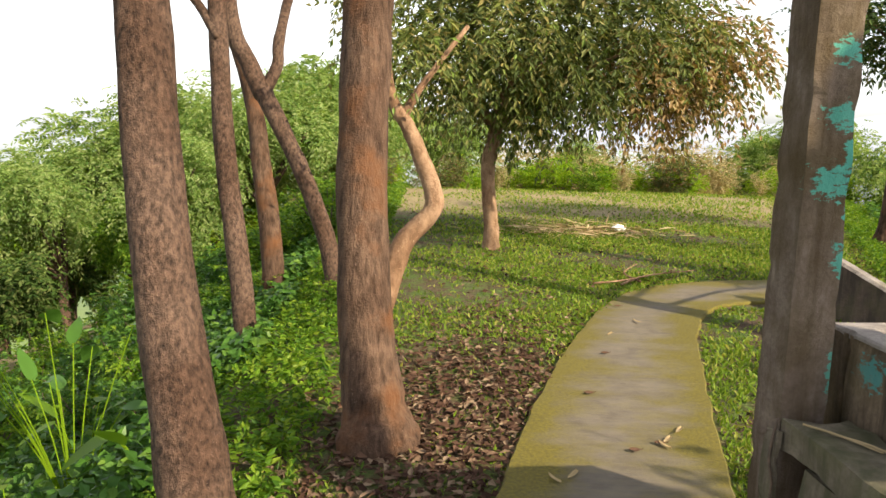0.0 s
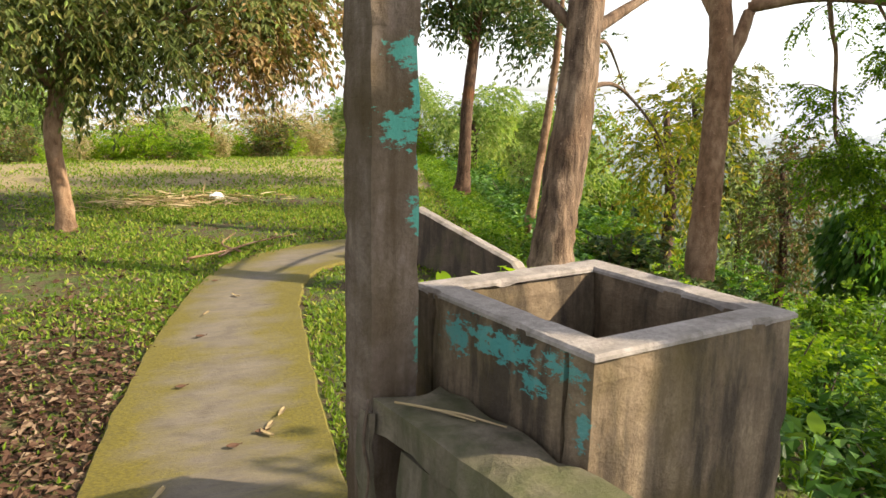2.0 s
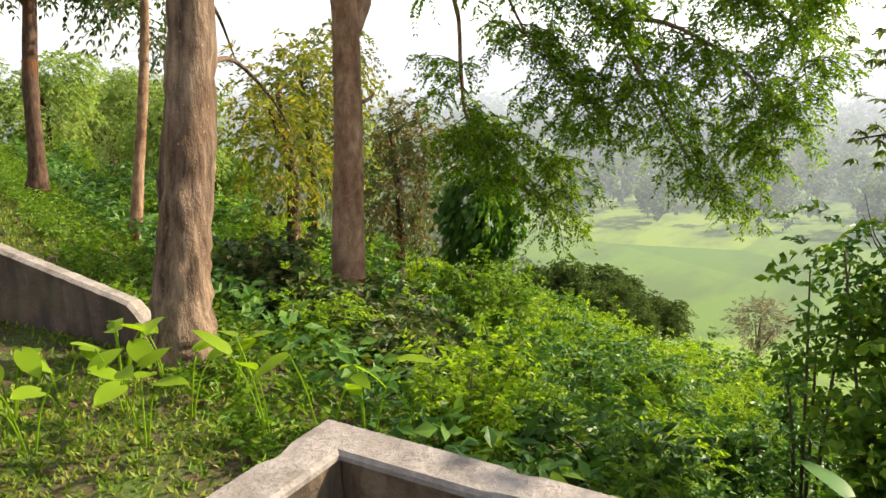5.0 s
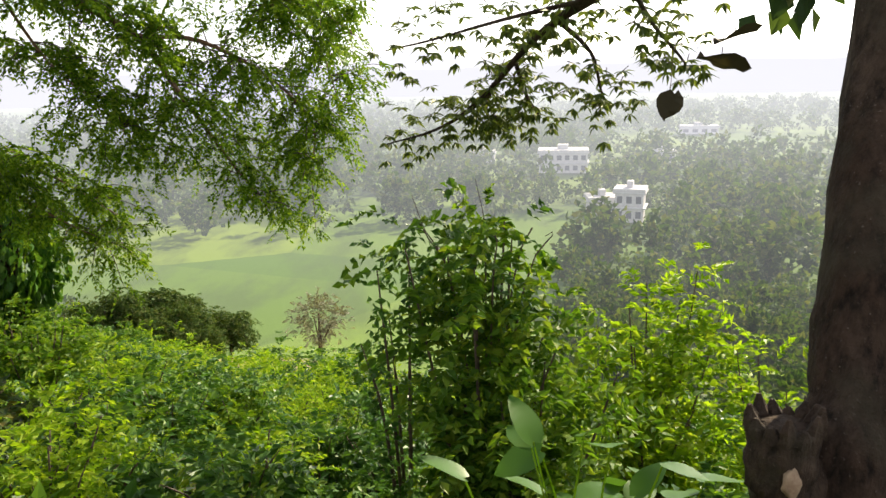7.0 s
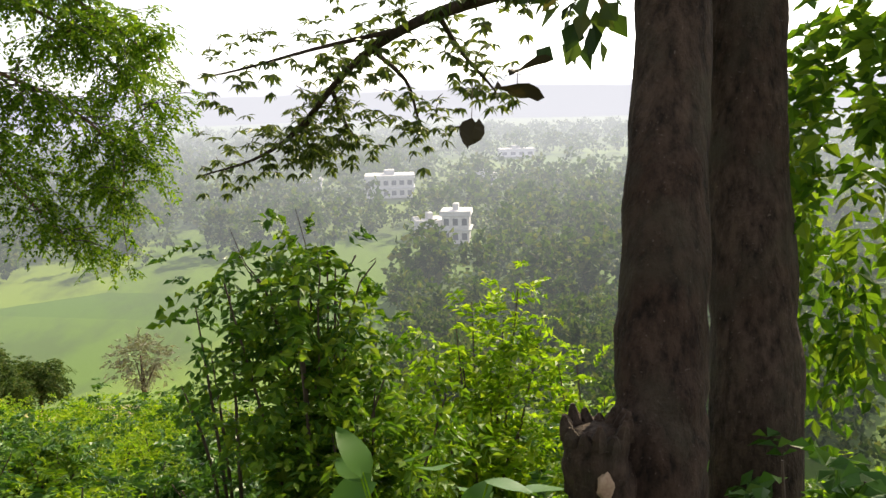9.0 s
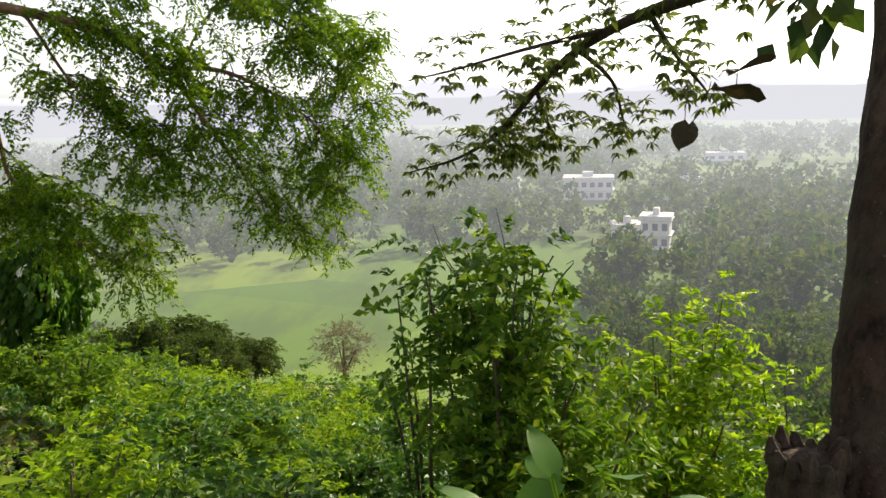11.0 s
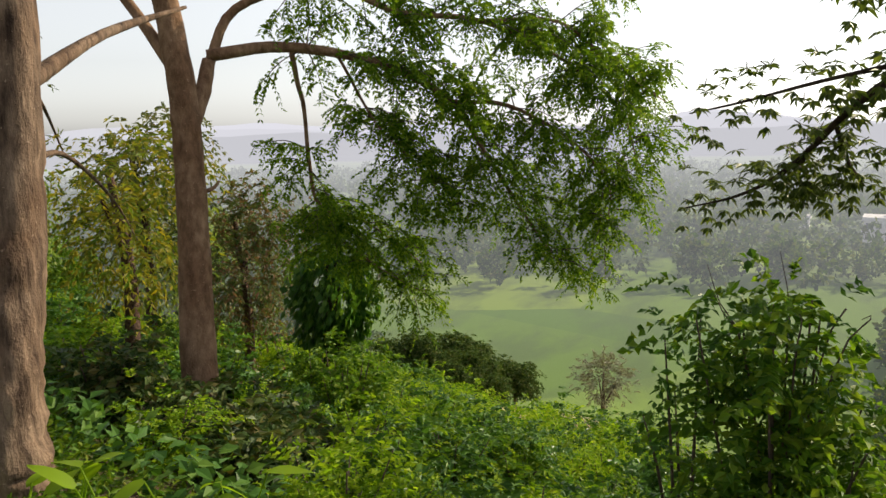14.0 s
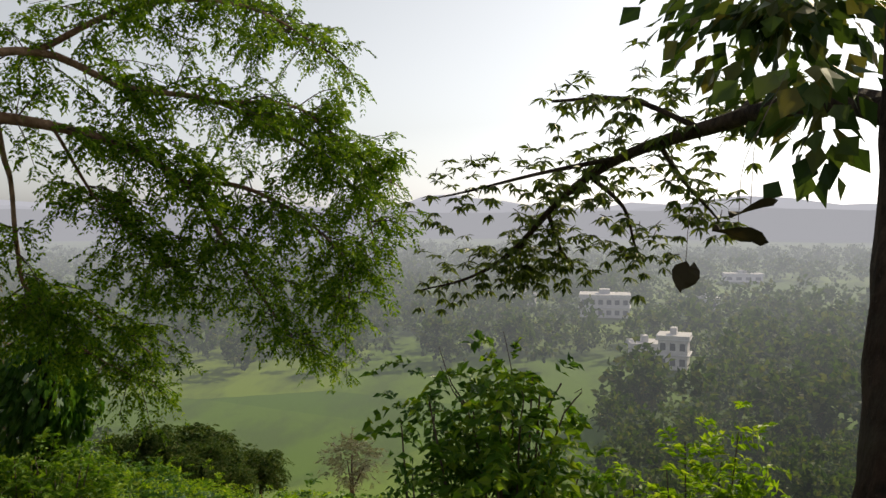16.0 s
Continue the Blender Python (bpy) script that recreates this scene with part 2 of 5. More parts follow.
L_PALE_DRY = leaf_material("pale_dry_foliage", [(0.26, 0.18, 0.09), (0.4, 0.3, 0.17), (0.5, 0.42, 0.27), (0.24, 0.24, 0.09)], 0.4)
M_WOOD_SCAR = plain_material("pale_torn_wood", (0.22, 0.13, 0.08), (0.42, 0.3, 0.2), 30)
L_YELLOW = leaf_material("yellowing_leaves", [(0.11, 0.16, 0.02), (0.2, 0.22, 0.03), (0.32, 0.25, 0.03), (0.1, 0.17, 0.03)], 0.5)
L_RUST = leaf_material("rusty_leaves", [(0.07, 0.11, 0.035), (0.22, 0.12, 0.07), (0.09, 0.14, 0.04), (0.15, 0.16, 0.07)], 0.35)
L_GREY = leaf_material("grey_seed_heads", [(0.18, 0.17, 0.14), (0.28, 0.26, 0.22), (0.12, 0.13, 0.08)], 0.3)
# this foliage carries the haze emission in its shader
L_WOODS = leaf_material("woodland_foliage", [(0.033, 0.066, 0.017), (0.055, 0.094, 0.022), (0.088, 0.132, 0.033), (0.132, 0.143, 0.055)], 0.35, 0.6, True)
L_GRASS = leaf_material("grass_blades", [(0.075, 0.13, 0.014), (0.13, 0.21, 0.022), (0.2, 0.28, 0.035), (0.31, 0.29, 0.075)], 0.4)
L_LITTER = leaf_material("fallen_leaves", [(0.04, 0.02, 0.014), (0.075, 0.038, 0.026), (0.12, 0.066, 0.045), (0.24, 0.17, 0.12)], 0.1, 0.8)
L_STRAW = leaf_material("dry_straw", [(0.22, 0.15, 0.08), (0.36, 0.26, 0.15), (0.5, 0.4, 0.26)], 0.2, 0.8)
L_DEAD = leaf_material("withered_dark_leaf", [(0.03, 0.024, 0.018), (0.05, 0.04, 0.028)], 0.15, 0.7)

# ---- mesh helpers ----


def mesh_of(name, verts, faces, mat, smooth=False):
    me = bpy.data.meshes.new(name)
    me.from_pydata(np.asarray(verts).tolist(), [], [list(map(int, f)) for f in faces])
    me.materials.append(mat)
    if smooth:
        me.shade_smooth()
    return me


def part_mesh(name, me, parent=None, label=""):
    ob = new(name, me)
    if parent is not None:
        ob.parent = parent
    return tagged(ob, label)


def part(name, bm, mat, parent=None, label="", smooth=False):
    me = bpy.data.meshes.new(name)
    bm.to_mesh(me)
    bm.free()
    me.materials.append(mat)
    if smooth:
        me.shade_smooth()
    return part_mesh(name, me, parent, label)


def empty(name, at, label, category, group="", kind=""):
    ob = new(name)
    ob.location = at
    ob.empty_display_size = 0.1
    return tagged(ob, label, category, group, kind)


def unit(a):
    return a / np.maximum(np.linalg.norm(a, axis=-1, keepdims=True), 1e-9)


def smooth_line(pts, radii, steps=6):
    """A Catmull-Rom line through the points, with radii."""
    p = np.array(pts, float)
    r = np.array(radii, float)
    q = np.vstack([2 * p[0] - p[1], p, 2 * p[-1] - p[-2]])
    out, rad = [], []
    for i in range(len(p) - 1):
        a, b, c, d = q[i:i + 4]
        for k in range(steps):
            t = k / steps
            out.append(0.5 * (2 * b + (c - a) * t + (2 * a - 5 * b + 4 * c - d) * t * t + (3 * b - a - 3 * c + d) * t ** 3))
            rad.append(r[i] + (r[i + 1] - r[i]) * t)
    return np.array(out + [p[-1]]), np.array(rad + [r[-1]])


def tube(pts, radii, sides=10, steps=6, rough=0.06, lobes=0.0, seed=0):
    """A tapered, uneven stem; lobes gives it a buttressed foot."""
    line, rad = smooth_line(pts, radii, steps)
    d = unit(np.gradient(line, axis=0))
    ref = np.array([1.0, 0.13, 0.21])
    u = unit(np.cross(d, ref))
    w = np.cross(d, u)
    ang = np.linspace(0, 2 * math.pi, sides, endpoint=False)
    verts = []
    for i in range(len(line)):
        k = np.array([1 + rough * 2 * noise.noise(Vector((math.cos(a) * 1.6 + seed, math.sin(a) * 1.6, i * 0.55))) for a in ang])
        if lobes:
            k = k * (1 + lobes * max(0, 1 - i / (steps * 1.0)) * np.cos(3 * ang + seed))
        verts.append(line[i] + (u[i] * np.cos(ang)[:, None] + w[i] * np.sin(ang)[:, None]) * (rad[i] * k)[:, None])
    verts = np.concatenate(verts)
    faces = []
    for i in range(len(line) - 1):
        for j in range(sides):
            a, b = i * sides + j, i * sides + (j + 1) % sides
            faces.append((a, b, b + sides, a + sides))
    faces.append(tuple(range(sides))[::-1])
    faces.append(tuple(range(len(verts) - sides, len(verts))))
    return verts, faces


def joined(items):
    vs, fs, n = [], [], 0
    for v, f in items:
        vs.append(np.asarray(v))
        fs += [tuple(int(k) + n for k in q) for q in f]
        n += len(v)
    return np.concatenate(vs), fs


def leaves(base, along, length, width, rng, fold=0.25, tilt=0.8, up=(0, 0, 1)):
    """Folded pointed leaves from each base point along each direction."""
    base, d = np.asarray(base), unit(np.asarray(along))
    n = len(base)
    L = np.broadcast_to(length, n)[:, None] * rng.uniform(0.7, 1.25, (n, 1))
    W = np.broadcast_to(width, n)[:, None] * rng.uniform(0.75, 1.2, (n, 1))
    ref = np.asarray(up) + rng.normal(0, tilt, (n, 3))
    s = unit(np.cross(d, ref))
    nn = np.cross(s, d)
    mid = base + d * L * 0.45 - nn * L * 0.05
    v = np.stack([base, mid + s * W * 0.5 + nn * W * fold, mid - s * W * 0.5 + nn * W * fold, base + d * L - nn * L * 0.16, mid], 1).reshape(-1, 3)
    k = np.arange(n)[:, None] * 5
    f = np.concatenate([k + np.array([[0, 4, 1]]), k + np.array([[4, 3, 1]]), k + np.array([[0, 2, 4]]), k + np.array([[4, 2, 3]])])
    return v, f


def broad_leaf(L, W, wave=0.1, droop=0.25, heart=0.0, n=7):
    """One large leaf blade along +x with a midrib and waved rims."""
    vs, fs = [], []
    for i in range(n + 1):
        t = i / n
        w = W * 0.5 * math.sin(math.pi * min(1, t * 0.97 + 0.03) ** 0.75) ** 0.8
        z = -droop * L * t * t
        x = L * t
        vs += [(x - heart * L * (1 - t) ** 2, w, z + wave * W * (0.5 + 0.4 * math.sin(5 * t))), (x, 0, z), (x - heart * L * (1 - t) ** 2, -w, z + wave * W * (0.5 + 0.4 * math.cos(6 * t)))]
    for i in range(n):
        a = i * 3
        fs += [(a, a + 1, a + 4, a + 3), (a + 1, a + 2, a + 5, a + 4)]
    return np.array(vs), fs


def twigs(starts, dirs, length, count, leaf, width, rng, droop=0.4, spread=0.9, pairs=True):
    """Leaves set along short drooping twigs."""
    n = len(starts)
    d = unit(np.asarray(dirs))
    L = length * rng.uniform(0.6, 1.3, (n, 1))
    bs, ds = [], []
    side = unit(np.cross(d, np.array([0, 0, 1.0]) + rng.normal(0, 0.3, (n, 3))))
    for i in range(count):
        t = (i + 1) / count
        p = starts + d * L * t + np.array([0, 0, -1.0]) * droop * L * t * t
        dd = d + np.array([0, 0, -1.0]) * droop * 2 * t
        for sgn in ((1, -1) if pairs else ((1,) if i % 2 else (-1,))):
            bs.append(p)
            ds.append(dd * 0.6 + side * sgn * spread + rng.normal(0, 0.18, (n, 3)))
    return leaves(np.concatenate(bs), np.concatenate(ds), leaf, width, rng)


def blob_points(n, centre, radii, rng, shell=0.55, clump=0):
    """Points in an uneven ellipsoid, mostly towards its outside, with outward directions."""
    v = unit(rng.normal(0, 1, (n, 3)))
    if clump:
        c = unit(rng.normal(0, 1, (clump, 3)))
        v = unit(c[rng.integers(0, clump, n)] + rng.normal(0, 0.28, (n, 3)))
    r = rng.uniform(shell, 1.0, (n, 1)) * (1 + 0.22 * np.sin(v[:, :1] * 5 + v[:, 1:2] * 4 + centre[0] * 3))
    return np.asarray(centre) + v * r * np.asarray(radii), v


# ---- terrain ----


def soft(x, k):
    return 0.5 * (x + np.sqrt(x * x + k * k)) - 0.5 * k


def terrain(x, y):
    x, y = np.asarray(x, float), np.asarray(y, float)
    s = (x - 3.3) * 0.94 - (y - 4.2) * 0.34
    q = -(x + 0.85) - 0.10 * (y - 3.0)
    b = y - 19.0
    h = 0.42 * soft(s, 0.6) + 0.42 * soft(q, 0.5) + 0.22 * soft(b, 2.0) + 0.3 * soft(-y - 6, 2.0)
    h = 28 - soft(28 - h, 3.0)
    rise = 0.00022 * np.maximum(np.hypot(x, y) - 420, 0) ** 1.45
    bump = 0.035 * np.sin(x * 1.3 + 0.5) * np.sin(y * 1.1) * np.clip(np.maximum(s, q) * 2 + 0.6, 0, 1)
    # the hilltop itself lies level with the path, rounding off into the slopes
    over = np.maximum(soft(s, 0.6), 0) / 4 + np.maximum(soft(q, 0.5), 0) / 2 + np.maximum(soft(b, 2.0), 0) / 4
    return -h + rise + bump + 0.732 * np.exp(-over)


def ground_z(x, y):
    return float(terrain(x, y))


def build_ground():
    u = np.linspace(-7.6, 7.6, 250)
    gx, gy = 0.9 + 2.6 * np.sinh(u), 4.0 + 2.6 * np.sinh(u)
    X, Y = np.meshgrid(gx, gy)
    V = np.stack([X, Y, terrain(X, Y)], -1).reshape(-1, 3)
    n = len(u)
    i = (np.arange(n - 1)[:, None] * n + np.arange(n - 1)).ravel()
    F = np.stack([i, i + 1, i + n + 1, i + n], 1)
    tagged(part_mesh("ground", mesh_of("ground", V, F, M_GROUND, True)), "hilltop of trodden earth and grass falling to valley fields", "ground", kind="structure")


build_ground()

# ---- concrete path ----
LEFT_EDGE = [(-0.75, -3.0), (-0.2, 0.8), (0.21, 2.88), (0.49, 4.15), (0.94, 5.67), (1.43, 6.72), (2.1, 7.22), (3.0, 7.5)]
RIGHT_EDGE = [(0.35, -3.0), (0.83, 0.8), (1.15, 2.95), (1.40, 4.26), (1.68, 5.47), (2.0, 6.2), (2.45, 6.5), (3.1, 6.6)]


def build_path():
    a, _ = smooth_line([(x, y, 0) for x, y in LEFT_EDGE], [0] * 8, 14)
    b, _ = smooth_line([(x, y, 0) for x, y in RIGHT_EDGE], [0] * 8, 14)
    rows, edge, across = [], [], [0, 0.012, 0.06, 0.14, 0.25, 0.38, 0.5, 0.62, 0.75, 0.86, 0.94, 0.988, 1]
    cols = len(across)
    for i, (p, q) in enumerate(zip(a, b)):
        wob = 0.02 * noise.noise(Vector((i * 0.4, 0, 0)))
        for k in range(cols):
            t = across[k]
            pt = p + (q - p) * t
            z = 0.018 - (0.015 if k in (0, cols - 1) else 0) + 0.006 * noise.noise(Vector((pt[0] * 2, pt[1] * 2, 0)))
            rows.append((pt[0] + (wob if k < 2 else -wob if k > cols - 3 else 0), pt[1], z))
            edge.append(abs(2 * t - 1))
    n = len(rows)
    V = rows + [(x, y, -0.08) for x, y, _ in rows]
    F = []
    for i in range(len(a) - 1):
        for k in range(cols - 1):
            j = i * cols + k
            F.append((j, j + 1, j + cols + 1, j + cols))
        j = i * cols
        F.append((j + n, j, j + cols, j + cols + n))
        j += cols - 1
        F.append((j, j + n, j + cols + n, j + cols))
    me = mesh_of("path", V, F, M_PATH, False)
    at = me.attributes.new("edge", "FLOAT", "POINT")
    at.data.foreach_set("value", edge * 2)
    tagged(part_mesh("path", me), "narrow concrete footpath with yellow-green moss along both edges", "path", kind="structure")


build_path()

# ---- concrete pillar, ledge and basin (local axes: x to the basin, y away along the path) ----
AXIS = math.degrees(math.atan2(0.12, 0.99))


def slab_box(bm, lo, hi, cuts=10, amount=0.004, chip=0.012, seed=0.0, corners=None):
    """A cast block, finely cut, with uneven faces and broken edges."""
    res = bmesh.ops.create_cube(bm, size=1.0)
    vs = res["verts"]
    lo, hi = Vector(lo), Vector(hi)
    for v in vs:
        v.co = Vector([lo[i] if v.co[i] < 0 else hi[i] for i in range(3)])
    made = set(vs)
    # cut each direction in proportion to its length
    for axis in range(3):
        k = max(1, int((hi[axis] - lo[axis]) * cuts))
        for i in range(1, k):
            pos = lo[axis] + (hi[axis] - lo[axis]) * i / k
            faces = {f for v in made if v.is_valid for f in v.link_faces}
            geom = list(faces) + list({e for f in faces for e in f.edges}) + list({v for f in faces for v in f.verts})
            no = Vector([1 if a == axis else 0 for a in range(3)])
            r = bmesh.ops.bisect_plane(bm, geom=geom, plane_co=no * pos, plane_no=no)
            made |= {g for g in r["geom_cut"] if isinstance(g, bmesh.types.BMVert)}
            made |= {v for f in faces if f.is_valid for v in f.verts}
    mid = (lo + hi) / 2
    for v in {v for v in made if v.is_valid}:
        on = sum(1 for i in range(3) if min(abs(v.co[i] - lo[i]), abs(v.co[i] - hi[i])) < 1e-5)
        n = noise.noise_vector(v.co * 9 + Vector((seed, 0, 0))) * amount
        if on >= 2:
            c = max(0.0, noise.noise(v.co * 13 + Vector((seed, 3, 0))) + 0.12) * chip * 2
            n += Vector([(-1 if v.co[i] > mid[i] else 1) * (c + 0.003) if min(abs(v.co[i] - lo[i]), abs(v.co[i] - hi[i])) < 1e-5 else 0 for i in range(3)])
        v.co += n


M_PILLAR = concrete_material("weathered_pillar_concrete", (0.085, 0.06, 0.045), (0.21, 0.165, 0.135), (0.05, 0.032, 0.016), (0.06, 0.04, 0.015), (0.42, 0.64),
                             [(0.09, -0.002, 1.62, 0.05, 0.05, 0.045), (0.10, -0.002, 1.455, 0.075, 0.05, 0.05), (0.085, -0.002, 1.29, 0.085, 0.05, 0.06),
                              (0.125, -0.002, 1.36, 0.03, 0.05, 0.09), (0.13, 0, 1.09, 0.04, 0.05, 0.06), (0.135, 0, 1.2, 0.02, 0.05, 0.035), (0.135, 0, 0.78, 0.025, 0.05, 0.09),
                              (0.08, 0, 1.85, 0.07, 0.05, 0.06)], (0.05, 0.27, 0.22))
M_BASIN = concrete_material("stained_basin_concrete", (0.12, 0.085, 0.055), (0.24, 0.18, 0.12), (0.022, 0.017, 0.013), (0.085, 0.062, 0.024), (0.46, 0.66),
                            [(-0.0, 0.47, 0.80, 0.05, 0.07, 0.06), (0.0, 0.30, 0.82, 0.05, 0.2, 0.045), (0, 0.08, 0.83, 0.05, 0.075, 0.045), (0.0, 0.03, 0.72, 0.05, 0.03, 0.06), (0.0, 0.18, 0.77, 0.05, 0.05, 0.03)], (0.05, 0.24, 0.24), (0.40, 0.58))
M_RIM = concrete_material("worn_rim_concrete", (0.18, 0.155, 0.14), (0.36, 0.32, 0.30), (0.09, 0.075, 0.06), (0.2, 0.17, 0.12), (0.6, 0.8), (), (0, 0, 0), (0.55, 0.75))
M_LEDGE = concrete_material("mossy_ledge_concrete", (0.09, 0.075, 0.055), (0.2, 0.165, 0.125), (0.05, 0.05, 0.025), (0.075, 0.08, 0.03), (0.42, 0.66))
M_SLAB = concrete_material("dark_parapet_concrete", (0.07, 0.05, 0.04), (0.15, 0.11, 0.085), (0.045, 0.035, 0.028), (0.09, 0.08, 0.04), (0.55, 0.72))


def build_pillar():
    ob = empty("pillar", (0.937, 2.104, 0), "weathered square concrete pillar with flaking turquoise paint", "pillar")
    ob.rotation_euler = (0, 0, radians(AXIS))
    bm = bmesh.new()
    slab_box(bm, (0, 0, -0.15), (0.132, 0.15, 2.9), 26, 0.002, 0.005, 2.0)
    part("shaft", bm, M_PILLAR, ob)
    bm = bmesh.new()
    slab_box(bm, (-0.02, -0.03, -0.15), (0.0, 0.05, 0.63), 24, 0.006, 0.01, 7.0)
    part("broken_edge", bm, M_LEDGE, ob, "crumbled mossy foot of the pillar")
    v, f = tube([(-0.012, -0.012, 0.66), (-0.03, -0.02, 0.56), (-0.022, -0.03, 0.48), (-0.03, -0.02, 0.38)], [0.004, 0.005, 0.004, 0.003], 6)
    part_mesh("rusty_wire", mesh_of("rusty_wire", v, f, M_TWIG, True), ob)


def build_basin():
    ob = empty("concrete_basin", (1.200, 1.600, 0), "open rectangular concrete water basin, stained, with turquoise paint remnants", "basin")
    ob.rotation_euler = (0, 0, radians(AXIS))
    W, D, T, Z0, Z1 = 0.63, 0.675, 0.085, 0.30, 0.886
    def wall(name, lo, hi, seed, mat=M_BASIN):
        bm = bmesh.new()
        slab_box(bm, lo, hi, 22, 0.004, 0.006, seed)
        part(name, bm, mat, ob)
    wall("wall_panel", (0, 0, Z0), (W, T, Z1 - 0.009), 1.0)
    wall("wall_panel", (0, D - T, Z0), (W, D, Z1 - 0.009), 2.0)
    wall("wall_panel", (0, T + 0.002, Z0), (T, D - T - 0.002, Z1 - 0.009), 3.0)
    wall("wall_panel", (W - T, T + 0.002, Z0), (W, D - T - 0.002, Z1 - 0.009), 4.0)
    wall("bottom", (T, T, Z0), (W - T, D - T, Z0 + 0.06), 5.0)
    # the paler worn rim, one ring with chipped edges
    bm = bmesh.new()
    n, ring = 160, []
    def pt(t, x0, y0, x1, y1):
        s = (t * 4) % 4
        k, r = int(s), s - int(s)
        c = [(x0, y0), (x1, y0), (x1, y1), (x0, y1)]
        a, b = c[k % 4], c[(k + 1) % 4]
        return a[0] + (b[0] - a[0]) * r, a[1] + (b[1] - a[1]) * r
    for i in range(n):
        t = i / n
        o, q = pt(t, -0.001, -0.001, W + 0.001, D + 0.001), pt(t, T + 0.002, T + 0.002, W - T - 0.002, D - T - 0.002)
        c1 = max(0, noise.noise(Vector((o[0] * 11, o[1] * 11, 1.0))) - 0.2) * 0.035
        c2 = max(0, noise.noise(Vector((q[0] * 10, q[1] * 10, 5.0))) - 0.2) * 0.045
        m = Vector(((o[0] + q[0]) / 2, (o[1] + q[1]) / 2, Z1 + 0.004 * noise.noise(Vector((o[0] * 6, o[1] * 6, 9)))))
        O, Q = Vector((*o, 0)), Vector((*q, 0))
        flat = Vector((m.x, m.y, 0))
        oo, qq = O + (flat - O).normalized() * c1, Q + (flat - Q).normalized() * c2
        ring.append([bm.verts.new(p) for p in (Vector((oo.x, oo.y, Z1 - 0.014 - c1)), Vector((oo.x, oo.y, Z1 - 0.006 - c1 * 0.5)), oo * 0.86 + flat * 0.14 + Vector((0, 0, Z1)),
                     m, qq * 0.86 + flat * 0.14 + Vector((0, 0, Z1)), Vector((qq.x, qq.y, Z1 - 0.006 - c2 * 0.5)), Vector((qq.x, qq.y, Z1 - 0.014 - c2)))])
    for i in range(n):
        a, b = ring[i], ring[(i + 1) % n]
        for k in range(6):
            bm.faces.new((a[k], b[k], b[k + 1], a[k + 1]))
        bm.faces.new((a[6], b[6], b[0], a[0]))
    bmesh.ops.recalc_face_normals(bm, faces=bm.faces)
    part("rim", bm, M_RIM, ob, "pale grey worn rim with chipped edges")
    bm = bmesh.new()
    slab_box(bm, (0.02, 0.02, -0.6), (W - 0.02, D - 0.02, Z0 - 0.002), 10, 0.01, 0.02, 6.0)
    part("plinth", bm, M_LEDGE, ob, "dark mossy footing")


def build_ledge():
    ob = empty("concrete_ledge", (0.937, 2.104, 0), "low mossy concrete ledge running beside the basin", "ledge")
    ob.rotation_euler = (0, 0, radians(AXIS))
    bm = bmesh.new()
    slab_box(bm, (0.0, -1.5, 0.57), (0.195, -0.002, 0.665), 18, 0.005, 0.012, 11.0)
    part("ledge_top", bm, M_LEDGE, ob)
    bm = bmesh.new()
    slab_box(bm, (0.012, -1.48, -0.2), (0.18, -0.09, 0.569), 10, 0.006, 0.015, 12.0)
    part("ledge_wall", bm, M_LEDGE, ob)
    for k, (x, y) in enumerate(((0.07, -0.16), (0.11, -0.22))):
        v, f = tube([(x - 0.05, y + 0.08, 0.672), (x, y, 0.674), (x + 0.05, y - 0.10, 0.671)], [0.003, 0.0035, 0.002], 5)
        part_mesh("dry_twig", mesh_of("dry_twig", v, f, L_STRAW), ob)


def build_parapet():
    """Sloping concrete wall beside the steps behind the basin."""
    ob = empty("parapet_wall", (2.86, 6.2, 0), "dark sloping concrete parapet with a pale mossy top edge", "wall")
    a, e = Vector((2.90, 6.28)), Vector((3.19, 5.07))
    d = (e - a).normalized()
    s = Vector((-d.y, d.x)) * 0.05
    n, rows = 26, []
    bm = bmesh.new()
    for i in range(n + 1):
        t = i / n
        p = a + (e - a) * t
        top = 0.455 - 0.27 * t + 0.006 * noise.noise(Vector((t * 20, 0, 0))) - 1.2 * max(0, t - 0.93)
        w = [(p + s, -0.5), (p + s, top - 0.05), (p + s * 1.08, top - 0.012), (p + s * 0.6, top), (p - s * 0.6, top), (p - s * 1.08, top - 0.012), (p - s, top - 0.05), (p - s, -0.5)]
        rows.append([bm.verts.new((q.x - 2.86 + 0.004 * noise.noise(Vector((t * 30, z * 9, 0))), q.y - 6.2, z)) for q, z in w])
    for r0, r1 in zip(rows, rows[1:]):
        for k in range(8):
            bm.faces.new((r0[k], r1[k], r1[(k + 1) % 8], r0[(k + 1) % 8]))
    bm.faces.new(rows[0]), bm.faces.new(rows[-1][::-1])
    bmesh.ops.recalc_face_normals(bm, faces=bm.faces)
    part("wall_body", bm, M_SLAB, ob)
    bm = bmesh.new()
    for i in range(n):
        t0, t1 = i / n, (i + 1) / n - 0.001
        vs = []
        for t in (t0, t1):
            p = a + (e - a) * t
            top = 0.459 - 0.27 * t - 1.2 * max(0, t - 0.93) + 0.006 * noise.noise(Vector((t * 20, 0, 0)))
            for q, z in ((p + s * 1.1, top - 0.012), (p + s * 0.6, top + 0.003), (p - s * 0.6, top + 0.003), (p - s * 1.1, top - 0.012)):
                vs.append(bm.verts.new((q.x - 2.86, q.y - 6.2, z)))
        for k in range(3):
            bm.faces.new((vs[k], vs[k + 1], vs[k + 5], vs[k + 4]))
    part("coping", bm, M_RIM, ob, "pale weathered top edge")


